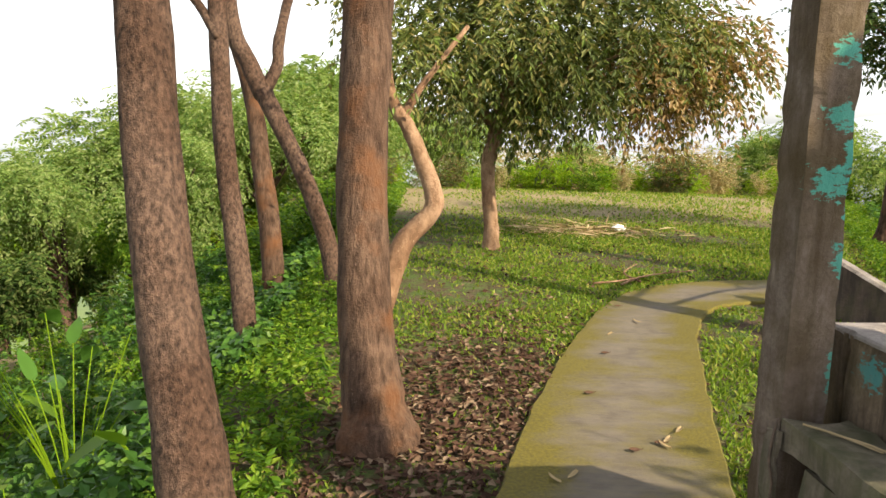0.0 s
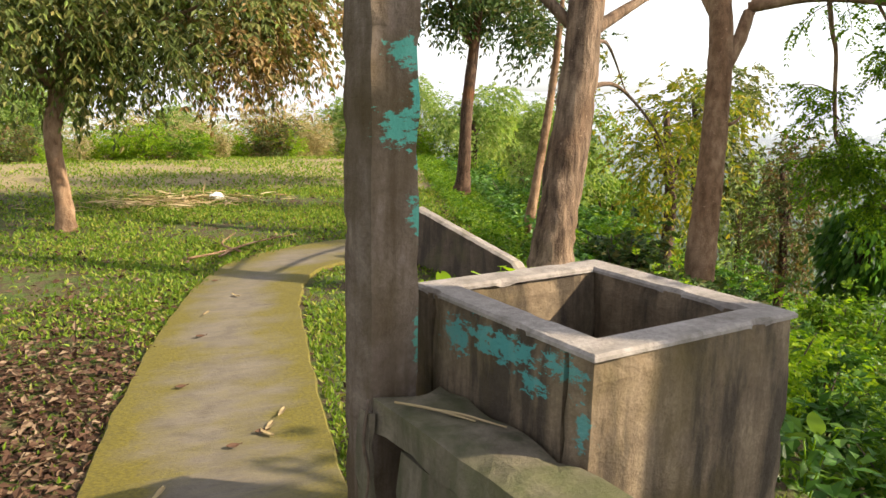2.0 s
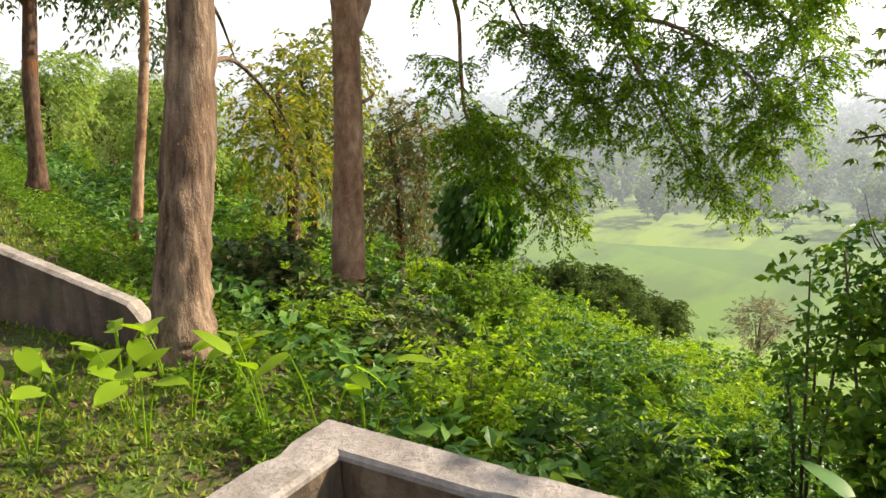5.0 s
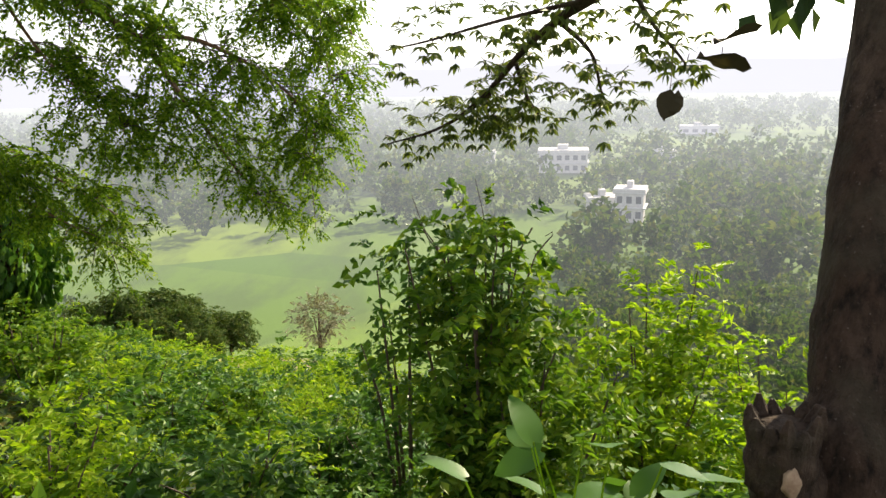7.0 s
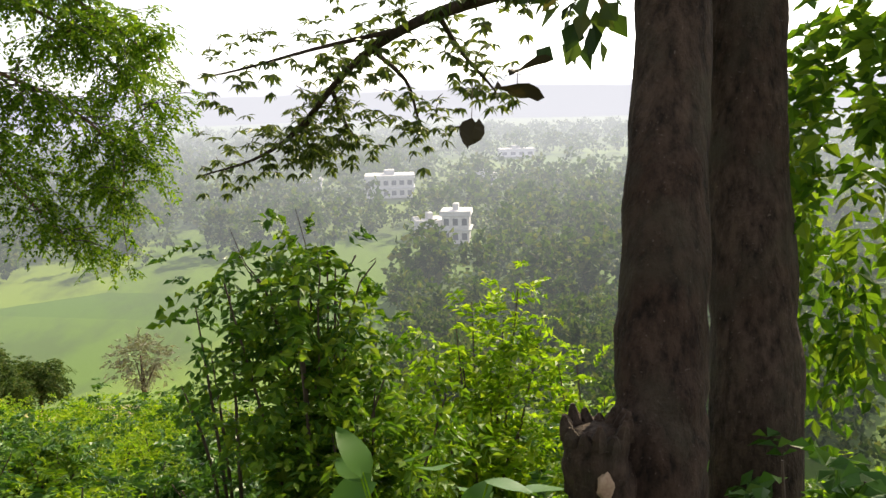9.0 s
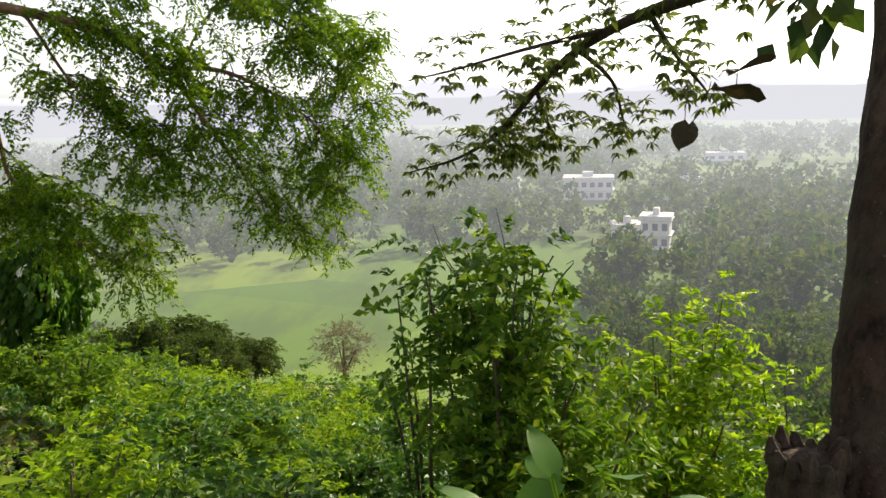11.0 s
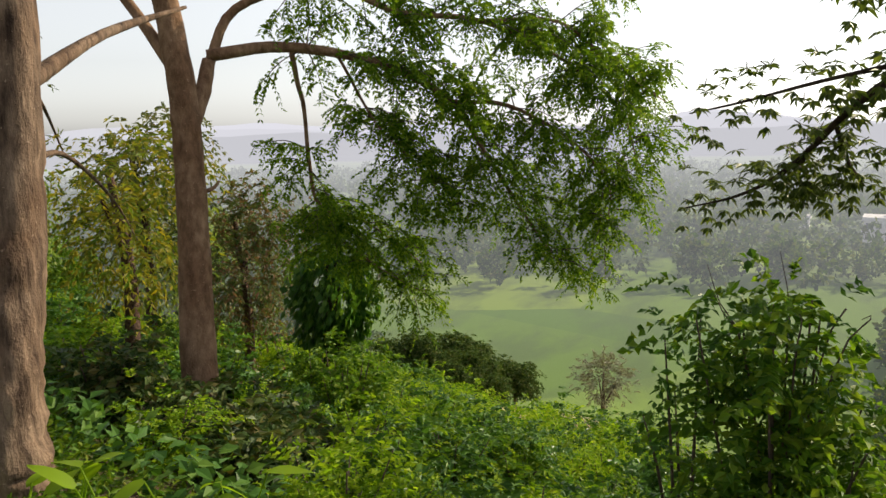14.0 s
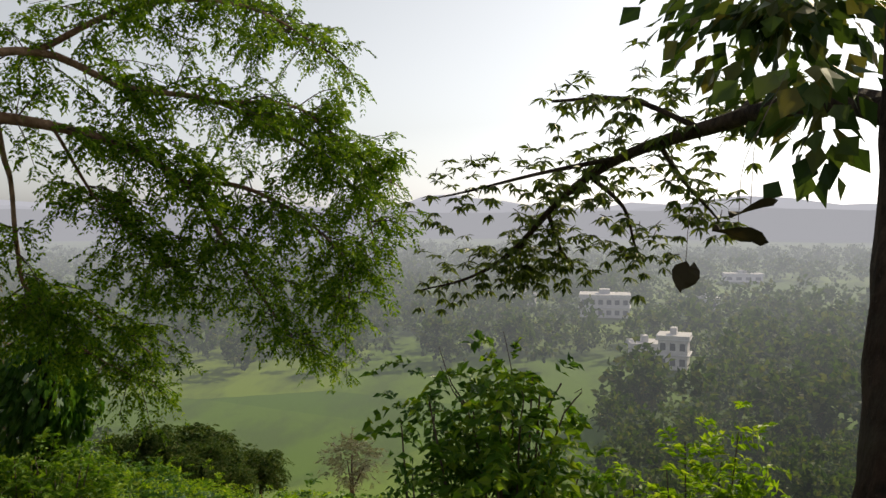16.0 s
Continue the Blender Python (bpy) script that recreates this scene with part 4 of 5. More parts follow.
def shrub(label, at, h, w, mat, seed, leaf=0.07, width=0.035, n=150, twig=0.22, count=5, droop=0.35, name="shrub", stems=7, pairs=True):
    """A many-stemmed shrub with leafy twigs to the ground."""
    r = np.random.default_rng(seed)
    ob = empty(name, at, label, "shrub" if name == "shrub" else "plant")
    items, starts, dirs = [], [], []
    for i in range(stems):
        a = r.uniform(0, 6.28)
        o = np.array([math.cos(a), math.sin(a), 0]) * w * r.uniform(0.2, 0.9)
        top = o + np.array([0, 0, h * r.uniform(0.55, 1.0)])
        items.append(tube([(o[0] * 0.1, o[1] * 0.1, -0.25), o * 0.5 + np.array([0, 0, h * 0.4]), top], [0.014, 0.010, 0.004], 5, 3))
        m = n // stems
        t = r.uniform(0.12, 1.0, (m, 1))
        p = o * 0.9 * t + np.array([0, 0, 1.0]) * top[2] * t + r.normal(0, 0.16 * w, (m, 3)) * (0.5 + t)
        p[:, 2] = np.abs(p[:, 2])
        starts.append(p)
        dirs.append(np.concatenate([p[:, :2] / w, 0.5 + 0 * t], 1) + r.normal(0, 0.5, (m, 3)))
    v, f = joined(items)
    part_mesh("stem", mesh_of("stem", v, f, M_TWIG), ob)
    v, f = twigs(np.concatenate(starts), np.concatenate(dirs), twig, count, leaf, width, r, droop, 0.9, pairs)
    part_mesh("foliage", mesh_of("foliage", v, f, mat), ob)
    return ob


PLANTED = []


def scatter(base, spots, group, r, lo=0.8, hi=1.2):
    for x, y, k in spots:
        s = k * r.uniform(lo, hi)
        PLANTED.append((math.hypot(x - 1.0, y - 2.0), base, x, y, r.uniform(0, 360), (s * r.uniform(0.9, 1.15), s * r.uniform(0.9, 1.15), s), group))


def plant_all():
    """The nearest shrubs stand as things; those further off are joined by colour."""
    rest = {}
    for i, (dist, base, x, y, turn, size, group) in enumerate(sorted(PLANTED, key=lambda q: q[0])):
        z = ground_z(x, y)
        if i < 250:
            c = copy_thing(base, pose(x, y, z, 0, 0, turn))
            c.scale = size
            c["group"] = group
            continue
        me = [c for c in base.children if c.name.startswith("foliage")][0].data
        v = np.empty(len(me.vertices) * 3)
        me.vertices.foreach_get("co", v)
        v = v.reshape(-1, 3) * np.array(size)
        a = radians(turn)
        v = np.stack([v[:, 0] * math.cos(a) - v[:, 1] * math.sin(a) + x, v[:, 0] * math.sin(a) + v[:, 1] * math.cos(a) + y, v[:, 2] + z], 1)
        f = np.empty(len(me.polygons) * 3, int)
        me.polygons.foreach_get("vertices", f)
        rest.setdefault(me.materials[0].name, [me.materials[0], []])[1].append((v, f.reshape(-1, 3)))
    for mat, items in rest.values():
        n, vs, fs = 0, [], []
        for v, f in items:
            vs.append(v), fs.append(f + n)
            n += len(v)
        tagged(part_mesh("shrubbery", mesh_of("shrubbery", np.concatenate(vs), np.concatenate(fs), mat)), "dense leafy shrubbery covering the hillside further off", "shrubbery", kind="stuff")


def build_shrubs():
    r = np.random.default_rng(5)
    def base(label, mat, seed, **k):
        x, y = -3 - seed % 5 * 1.1, -9.0 - seed % 3
        return shrub(label, (x, y, ground_z(x, y)), k.pop("h", 0.8), k.pop("w", 0.55), mat, seed, **k)
    lime = [base("dense shrub with lime-green leaves coloured bright as sunlit on slope", L_LIME, s, leaf=0.06, width=0.03, n=190) for s in (41, 42, 43)]
    green = [base("dense shrub with fresh green leaves on the slope", L_GREEN, s, leaf=0.075, width=0.04, n=170) for s in (51, 52, 53)]
    dark = [base("shady shrub with deep green leaves below the trees", L_COVER, s, leaf=0.085, width=0.05, n=150) for s in (61, 62)]
    straw = [base("dry shrub with browning leaves at the clearing's edge", L_RUST, s, h=1.0, leaf=0.08, width=0.03, n=150) for s in (71,)]
    # right-hand slope, nearest rows low
    spots = {0: [], 1: [], 2: [], 3: []}
    for i in range(6000):
        s, t = r.uniform(0.5, 17.0), r.uniform(-6, 20)
        x, y = 3.3 + 0.94 * s + 0.34 * t, 4.2 - 0.34 * s + 0.94 * t
        if r.random() > 0.055 + 0.02 / (0.3 + s) or math.hypot(x - 1, y - 1.6) < 2.7:
            continue
        if t > 7 and s < 1.3 or math.hypot(x - 5.1, y - 5.3) < 0.45 or math.hypot(x - 3.2, y - 4.6) < 0.7 or math.hypot(x - 3, y - 0.75) < 0.5:
            continue
        k = 0.64 + 0.06 * min(s, 12)
        spots[r.choice([0, 0, 0, 1, 2, 2])].append((x, y, k))
    for k, bases in ((0, lime), (1, green), (2, dark)):
        for i, sp in enumerate(spots[k]):
            scatter(bases[i % len(bases)], [sp], "shrubs on the slope", r)
    # left bank
    for i in range(150):
        x, y = r.uniform(-6.5, -0.9), r.uniform(1.3, 16)
        q = -(x + 0.85) - 0.10 * (y - 3.0)
        if q < 0.55 or (y < 3.2 and x > -1.9 and q < 0.75) or math.hypot(x + 1.46, y - 5.28) < 0.45:
            continue
        scatter((dark + green[:1])[i % 3], [(x, y, 0.55 + 0.05 * min(q, 6))], "undergrowth of the bank", r)
    # far edge of the clearing
    for i in range(110):
        x, y = r.uniform(-9, 9), r.uniform(16.5, 25)
        if y < 17.6 + 0.4 * math.sin(x * 2):
            continue
        scatter((lime + straw + straw + green[:1])[i % 6], [(x, y, 0.8 + 0.05 * (y - 16))], "shrubs at the clearing's edge", r)
    dry = [base("tall pale dry bush at the clearing's far edge", L_PALE_DRY, s, h=1.0, w=0.5, leaf=0.05, width=0.022, n=260) for s in (74, 75)]
    for i in range(26):
        x, y = r.uniform(0.5, 9.0), r.uniform(18.2, 23)
        scatter((dry + dry + lime[:1])[i % 5], [(x, y, 0.85 + 0.2 * (y - 18.2))], "dry bushes past the clearing", r, 0.6, 1.3)
    for i in range(26):
        y = r.uniform(10, 18)
        x = -0.9 - 0.25 * (y - 10) - r.uniform(0.0, 2.0)
        scatter(green[i % 3], [(x, y, 0.8)], "shrubs at the clearing's edge", r)


build_shrubs(), plant_all()


def build_named_plants():
    r = np.random.default_rng(9)
    # tall feathery sapling before the valley
    x, y = 4.75, 1.62
    ob = shrub("tall open shrub with oval paired leaflets and thin bare shoots", (x, y, ground_z(x, y)), 1.95, 0.5, L_GREEN, 81, leaf=0.065, width=0.042, n=680, twig=0.24, count=6, droop=0.5, stems=14)
    items = []
    for k in range(6):
        a = k * 1.1
        items.append(tube([(0, 0, 0.5), (0.12 * math.cos(a), 0.2 * math.sin(a), 1.6), (0.18 * math.cos(a), 0.34 * math.sin(a), 1.85), (0.2 * math.cos(a) + 0.04, 0.36 * math.sin(a) + 0.05, 2.08 - 0.06 * k)], [0.007, 0.005, 0.003, 0.0015], 5, 3))
    ob.scale = (1.0, 1.0, 1.04)
    v, f = joined(items)
    part_mesh("bare_shoot", mesh_of("bare_shoot", v, f, M_TWIG), ob)
    p = np.array([(0.0 + r.normal(0, 0.14), 0.12 + r.normal(0, 0.22), 1.45 + 0.45 * r.random()) for _ in range(60)])
    v, f = twigs(p, r.normal(0, 1, (60, 3)), 0.16, 5, 0.05, 0.03, r, 0.5)
    part_mesh("upper_leaves", mesh_of("upper_leaves", v, f, L_COVER), ob, "darker oval leaflets on the top shoots")
    x, y = 4.85, 2.05
    shrub("open shrub of dark oval leaflets leaning to the valley", (x, y, ground_z(x, y)), 2.0, 0.33, L_COVER, 82, leaf=0.05, width=0.032, n=120, twig=0.24, count=6, droop=0.5, stems=5)
    x, y = 4.4, 1.45
    shrub("dense dark green shrub in front of the valley", (x, y, ground_z(x, y)), 1.3, 0.5, L_GREEN, 83, leaf=0.06, width=0.032, n=420, twig=0.25, count=6, stems=8)
    x, y = 6.2, 0.45
    shrub("leafy shrub with lime-green upright shoots", (x, y, ground_z(x, y)), 2.2, 0.52, L_LIME, 84, leaf=0.075, width=0.04, n=560, twig=0.25, count=6, stems=10)
    x, y = 5.7, -0.3
    shrub("leafy shrub with lime-green shoots beside trunks", (x, y, ground_z(x, y)), 1.8, 0.5, L_LIME, 85, leaf=0.075, width=0.035, n=260, twig=0.25, count=6, stems=8)
    x, y = 2.92, 0.12
    shrub("dull green nettle-leaved shrub in front of dark trunk", (x, y, ground_z(x, y)), 1.08, 0.32, L_COVER, 97, leaf=0.075, width=0.05, n=240, twig=0.16, count=4, stems=9)
    for i, (x, y) in enumerate(((3.9, -0.2), (4.4, -0.5), (4.1, 0.5), (4.9, 0.4))):
        shrub("low shrub with dull green leaves at the trunks' foot", (x, y, ground_z(x, y)), 0.62, 0.38, L_COVER, 90 + i, leaf=0.08, width=0.045, n=130)
    # shrubs given the dark leaf colour to stand for deep shade here
    for i, (x, y, h) in enumerate(((4.75, 4.75, 0.42), (4.5, 5.2, 0.42), (5.0, 5.05, 0.5), (4.35, 4.4, 0.35), (4.6, 5.8, 0.6), (5.6, 5.0, 0.55), (5.3, 4.4, 0.42))):
        shrub("dense shrub with leaves coloured dark for the trees' shade", (x, y, ground_z(x, y)), h, 0.36, L_DARK, 190 + i, leaf=0.07, width=0.04, n=260, twig=0.18, count=5, stems=9)
    for i, (x, y) in enumerate(((8.5, 6.2), (8.9, 6.7), (8.1, 6.1), (8.7, 6.9))):
        shrub("tall green shrub below the vine-smothered stump", (x, y, ground_z(x, y)), 1.3, 0.5, L_GREEN, 210 + i, leaf=0.075, width=0.04, n=260, stems=9)
    # broad-leaved plants by the basin, and beyond the stump
    def broad(at, n, L, W, seed, mat, label, h=0.3, heart=0.16):
        q = np.random.default_rng(seed)
        ob = empty("broadleaf_plant", at, label, "plant", "broad-leaved plants")
        for k in range(n):
            a = q.uniform(0, 6.28)
            top = Vector((math.cos(a) * h * 0.35, math.sin(a) * h * 0.35, h * q.uniform(0.6, 1.1)))
            v, f = tube([(0, 0, -0.1), tuple(top * 0.5 + Vector((0, 0, 0.03))), tuple(top)], [0.005, 0.004, 0.003], 5, 3)
            part_mesh("stalk", mesh_of("stalk", v, f, L_LIME), ob)
            s = q.uniform(0.75, 1.2)
            v, f = broad_leaf(L * s, W * s, 0.10, 0.3, heart)
            m = Euler((q.normal(0, 0.25), q.uniform(-1.1, 0.5), a + q.normal(0, 0.4))).to_matrix()
            v = np.array([m @ Vector(c) + top for c in v])
            part_mesh("blade", mesh_of("blade", v, f, mat, True), ob)
    for i, (x, y) in enumerate(((2.3, 4.75), (2.42, 4.5), (2.75, 4.65), (2.9, 4.5), (3.1, 4.3), (2.85, 4.8), (2.55, 4.8), (2.62, 4.4), (2.2, 4.4), (2.5, 4.1), (2.78, 4.2), (2.99, 2.5))):
        broad((x, y, ground_z(x, y)), 3, 0.13, 0.085, 100 + i, L_LIME, "wild taro with bright green arrow-shaped leaves", 0.3)
    for i, (x, y) in enumerate(((3.0, 1.3), (2.98, 1.12), (3.1, 1.02), (3.05, 1.45), (3.2, 1.2), (2.85, 1.42))):
        broad((x, y, ground_z(x, y)), 6, 0.15, 0.11, 120 + i, L_COVER, "large-leaved plant with glossy drooping leaves near the stump", 0.78, 0.08)
    for i, (x, y) in enumerate(((-2.3, 3.0), (-2.0, 2.3), (-2.7, 3.8), (-1.7, 1.9), (-2.2, 4.4), (-1.35, 3.4), (-3.2, 4.6))):
        broad((x, y, ground_z(x, y)), 7, 0.22, 0.10, 140 + i, L_GREEN, "large-leaved plant growing on the bank", 0.45, 0.05)
    for i, (x, y) in enumerate(((2.85, 3.75), (3.0, 3.6), (3.15, 3.5))):
        broad((x, y, ground_z(x, y)), 3, 0.15, 0.06, 180 + i, L_LIME, "upright plant with bright green oblong leaves", 0.42, 0.0)
    # overhanging twig with broad leaves left of the first trunk
    broad((-2.0, 3.9, ground_z(-2.0, 3.9)), 13, 0.2, 0.10, 160, L_COVER, "tall plant with dark drooping broad leaves on bank", 0.95, 0.03)
    broad((-1.9, 3.2, ground_z(-1.9, 3.2)), 9, 0.2, 0.10, 161, L_LIME, "plant with long yellow-green leaves on the bank", 0.5, 0.03)


build_named_plants()


def build_slope_trees():
    r = np.random.default_rng(15)
    # tree smothered in heart-leaved vine
    x, y = 9.3, 6.95
    z = ground_z(x, y)
    p, d = blob_points(1900, (x, y, -0.5), (0.52, 0.52, 0.66), r, 0.72)
    cr = leaves(p, d * np.array([1, 1, 0]) * 0.4 + np.array([0, 0, -1.0]), 0.12, 0.10, r, 0.1, 0.5, (1, -0.6, 0.2))
    tree("tree", "tree stump smothered in dark heart-leaved vine", [(x, y, z), (x, y, -0.9), (x, y, 0.0)], [0.14, 0.12, 0.08], M_BARK_DARK, [], cr, L_COVER, 0.05, 10, 31)
    # rusty, creeper-hung trees
    for x, y, h, w, mat, lab in ((11.6, 10.2, 3.6, 1.0, L_RUST, "creeper-hung tree with rusty and green leaves"), (10.4, 11.2, 4.2, 1.0, L_CANOPY, "bushy tree with grey-green leaves on slope"), (7.6, 8.7, 3.0, 0.9, L_YELLOW, "thin tree with drooping yellow-green leaves"),
                                 (9.9, 14.5, 2.5, 1.0, L_HILL, "broad leafy tree on the slope"), (9.2, 17.5, 2.1, 1.1, L_HILL, "broad leafy tree on the slope"), (14.5, 14, 3.6, 1.3, L_HILL, "broad leafy tree on the slope")):
        z = ground_z(x, y)
        cr = crown_of([((x, y, z + h * 0.62), (w, w, h * 0.36), 190 if mat is L_YELLOW else 520), ((x + 0.3, y - 0.3, z + h * 0.9), (w * 0.7, w * 0.7, h * 0.16), 60 if mat is L_YELLOW else 160)], r, 0.11, 0.045, 0.3, 5, 0.7, 0.3, 26)
        tree("tree", lab, [(x, y, z), (x + 0.1, y, z + h * 0.4), (x, y + 0.1, z + h * 0.85)], [0.10, 0.08, 0.04], M_BARK, [([(x + 0.08, y, z + h * 0.45), (x + 0.5, y + 0.3, z + h * 0.7)], [0.04, 0.02]), ([(x + 0.08, y, z + h * 0.5), (x - 0.5, y - 0.3, z + h * 0.75)], [0.04, 0.02])], cr, mat, 0.05, 9, int(x * 3))
    # generic broadleaf trees to copy along the slopes
    def generic(seed, mat, leaf=0.22, dense=1.0):
        q = np.random.default_rng(seed)
        blobs = [((0, 0, 3.2), (1.5, 1.5, 1.1), int(260 * dense))]
        lim = []
        for k in range(6):
            a = q.uniform(0, 6.28)
            c = (1.2 * math.cos(a), 1.2 * math.sin(a), q.uniform(2.2, 4.2))
            blobs.append((c, (0.9, 0.9, 0.6), int(110 * dense)))
            lim.append(([(0, 0, 1.6), (c[0] * 0.5, c[1] * 0.5, c[2] * 0.75), c], [0.06, 0.04, 0.015]))
        return tree("tree", "broadleaf tree with an uneven rounded crown on hillside", [(0, 0, 0), (0.05, 0, 1.2), (-0.05, 0.05, 2.4), (0, 0, 3.6)], [0.16, 0.12, 0.09, 0.04], M_BARK, lim, crown_of(blobs, q, leaf, leaf * 0.42, 0.4, 5, 0.5, 0.3, 24), mat, 0.05, 9, seed)
    protos = [generic(301, L_WOODS), generic(302, L_LIME, 0.17), generic(303, L_GREEN, 0.18)]
    spots = [(-14, 24, 1.3), (-10, 29, 1.2), (-17, 32, 1.5), (-9, 14, 0.6), (-13, 18, 0.9), (-20, 26, 1.3), (-13, 12, 0.8), (-23, 36, 1.7), (-14, 40, 1.8), (-8, 42, 1.6), (-1, 46, 1.2), (6, 48, 1.2), (13, 40, 1.1),
             (18, 34, 1.0), (21, 27, 1.0), (-30, 30, 1.4), (-28, 42, 1.7), (-8.5, 19, 0.6), (-19, 18, 1.0), (-26, 24, 1.2), (2, 34, 0.7), (8, 32, 0.65)]
    for i, (x, y, k) in enumerate(spots):
        c = copy_thing(protos[i % 3], pose(x, y, ground_z(x, y) - 0.1, 0, 0, i * 77))
        c.scale = (k, k, k * (0.9 + 0.1 * (i % 3)))
        c["group"] = "hillside trees"
    hill = [generic(305, L_HILL, 0.105, 2.6), generic(306, L_HILL, 0.12, 2.6)]
    for i, (x, y, k) in enumerate(((-6.5, 24, 1.35), (-4.2, 26, 1.3), (-8.8, 27, 1.7), (-11.5, 26, 1.6), (-14.5, 27, 1.75), (-5.5, 31, 1.7), (-11, 33, 2.0), (-17.5, 30, 1.9), (-21, 31, 2.0), (-16, 37, 2.3), (-24, 38, 2.4), (-10.5, 19.5, 1.0),
                                   (-13.5, 21.5, 1.2), (-7.5, 18.5, 0.85), (-1.5, 30, 1.2), (10.5, 24, 0.8), (12.5, 20.5, 0.8), (8.8, 27, 0.8), (15, 24, 1.0), (5.2, 33, 1.0))):
        c = copy_thing(hill[i % 2], pose(x, y, ground_z(x, y) - 0.1, 0, 0, i * 83))
        c.scale = (k, k, k)
        c["group"] = "hillside trees"
    # the dark clump and the grey tree at the edge of the field
    for i, (x, y, k) in enumerate(((43.5, 21.2, 1.05), (45, 19.5, 0.95), (47, 17.5, 0.85), (42, 22.8, 0.95), (40, 18.5, 0.7), (38, 16.0, 0.6))):
        c = copy_thing(protos[0], pose(x, y, ground_z(x, y) - 0.6, 0, 0, i * 50))
        c.scale = (k * 1.05, k * 1.05, k)
        c["group"] = "field-edge trees"
    x, y = 54, 13.4
    z = ground_z(x, y)
    cr = crown_of([((x, y, z + 3.6), (1.9, 1.9, 1.7), 380)], r, 0.2, 0.1, 0.4, 4, 0.2, 0.5, 40)
    tree("tree", "pale grey-headed tree at the edge of the field", [(x, y, z), (x, y, z + 2), (x, y, z + 4)], [0.2, 0.14, 0.05], M_BARK, [([(x, y, z + 1.5), (x + 1, y + 0.6, z + 3.4)], [0.08, 0.03]), ([(x, y, z + 1.5), (x - 0.5, y - 1, z + 3.4)], [0.08, 0.03])], cr, L_GREY, 0.05, 9, 77)
    for i, p in enumerate(protos + hill):
        k = [(-26, 20), (-33, 38), (24, 33), (-27, 30), (18, 29)][i]
        p.location = (*k, ground_z(*k) - 0.1)


build_slope_trees()

# ---- the valley: far woods, houses, distant ridges ----


def bearing(a, dist):
    """A place at the bearing a (degrees, left of straight out over the valley) and distance from the overlook."""
    return 1.0 + dist * math.cos(radians(a)), 1.6 + dist * math.sin(radians(a))


def build_far_woods():
    r = np.random.default_rng(44)
    items_v, items_f, n0 = [], [], 0
    spots = []
    for i in range(5200):
        a = r.uniform(-40, 75)
        d = 40 + 560 * r.random() ** 1.3
        inner = 250 + 30 * math.sin(a * 0.2) if a > -1 else 230
        if a > 34 + 4 * math.sin(d * 0.05):
            ok = d > 75
        elif a > -6.0:
            ok = d > 160 + 8 * math.sin(a * 0.9)
        else:
            ok = 66 + 6 * math.sin(a * 2) < d
            if -24 < a < -9 and 285 < d < 365:
                ok = False
        if abs(a + 9.6) < 3.0 and 132 < d < 172 or abs(a + 5.8) < 2.6 and 205 < d < 246:
            ok = False
        if ok:
            spots.append((a, d))
    for a, d in spots:
        x, y = bearing(a, d)
        z = ground_z(x, y)
        h = r.uniform(5, 10) * (0.75 if d < 110 else 1.0)
        m = 190 if d < 105 else 110 if d < 180 else 50
        p, v = blob_points(m, (x, y, z + h * 0.6), (h * 0.42, h * 0.42, h * 0.42), r, 0.55, 9)
        lv, lf = leaves(p, v + r.normal(0, 0.6, v.shape), h * (0.11 if d < 105 else 0.14 if d < 180 else 0.19), h * (0.09 if d < 105 else 0.12 if d < 180 else 0.16), r, 0.3, 1.0)
        items_v.append(lv)
        items_f.append(lf + n0)
        n0 += len(lv)
    V, F = np.concatenate(items_v), np.concatenate(items_f)
    tagged(part_mesh("far_woods", mesh_of("far_woods", V, F, L_WOODS)), "woodland covering the valley beyond the fields, haze mixed into its colour", "woods", kind="stuff")


# house colours, each with the haze emission mixed in
M_WALL = plain_material("whitewashed_wall", (0.45, 0.43, 0.43), (0.6, 0.58, 0.58), 1.5, 0.9, True)
M_ROOF = plain_material("pale_roof_sheet", (0.4, 0.4, 0.4), (0.55, 0.54, 0.55), 1.0, 0.7, True)
M_WINDOW = plain_material("dark_window_glass", (0.05, 0.06, 0.07), (0.09, 0.1, 0.11), 1.0, 0.2, True)


def house(at, turn, w, d, storeys, label, windows):
    ob = empty("house", at, label, "house", "valley houses")
    ob.rotation_euler = (0, 0, radians(turn))
    H = 3.0
    def box(name, lo, hi, mat, parent=ob):
        bm = bmesh.new()
        bmesh.ops.create_cube(bm, size=1.0)
        for v in bm.verts:
            v.co = Vector([lo[i] if v.co[i] < 0 else hi[i] for i in range(3)])
        bmesh.ops.bevel(bm, geom=list(bm.edges), offset=0.05, segments=1, affect="EDGES")
        return part(name, bm, mat, parent)
    for s in range(storeys):
        box("storey", (-w / 2, -d / 2, s * H), (w / 2, d / 2, s * H + H - 0.25), M_WALL)
        box("floor_slab", (-w / 2 - 0.5, -d / 2 - 0.5, s * H + H - 0.245), (w / 2 + 0.5, d / 2 + 0.5, s * H + H - 0.005), M_ROOF)
        for k in range(windows):
            x = -w / 2 + w * (k + 0.5) / windows
            win = box("window", (x - w * 0.22 / windows * 1.3, d / 2 - 0.02, s * H + 0.8), (x + w * 0.22 / windows * 1.3, d / 2 + 0.06, s * H + 2.2), M_WINDOW)
    box("parapet", (-w / 2 - 0.4, -d / 2 - 0.4, storeys * H), (w / 2 + 0.4, d / 2 + 0.4, storeys * H + 0.7), M_WALL)
    box("stair_head", (-w * 0.1, -d * 0.2, storeys * H + 0.71), (w * 0.12, d * 0.2, storeys * H + 2.0), M_WALL)
    return ob


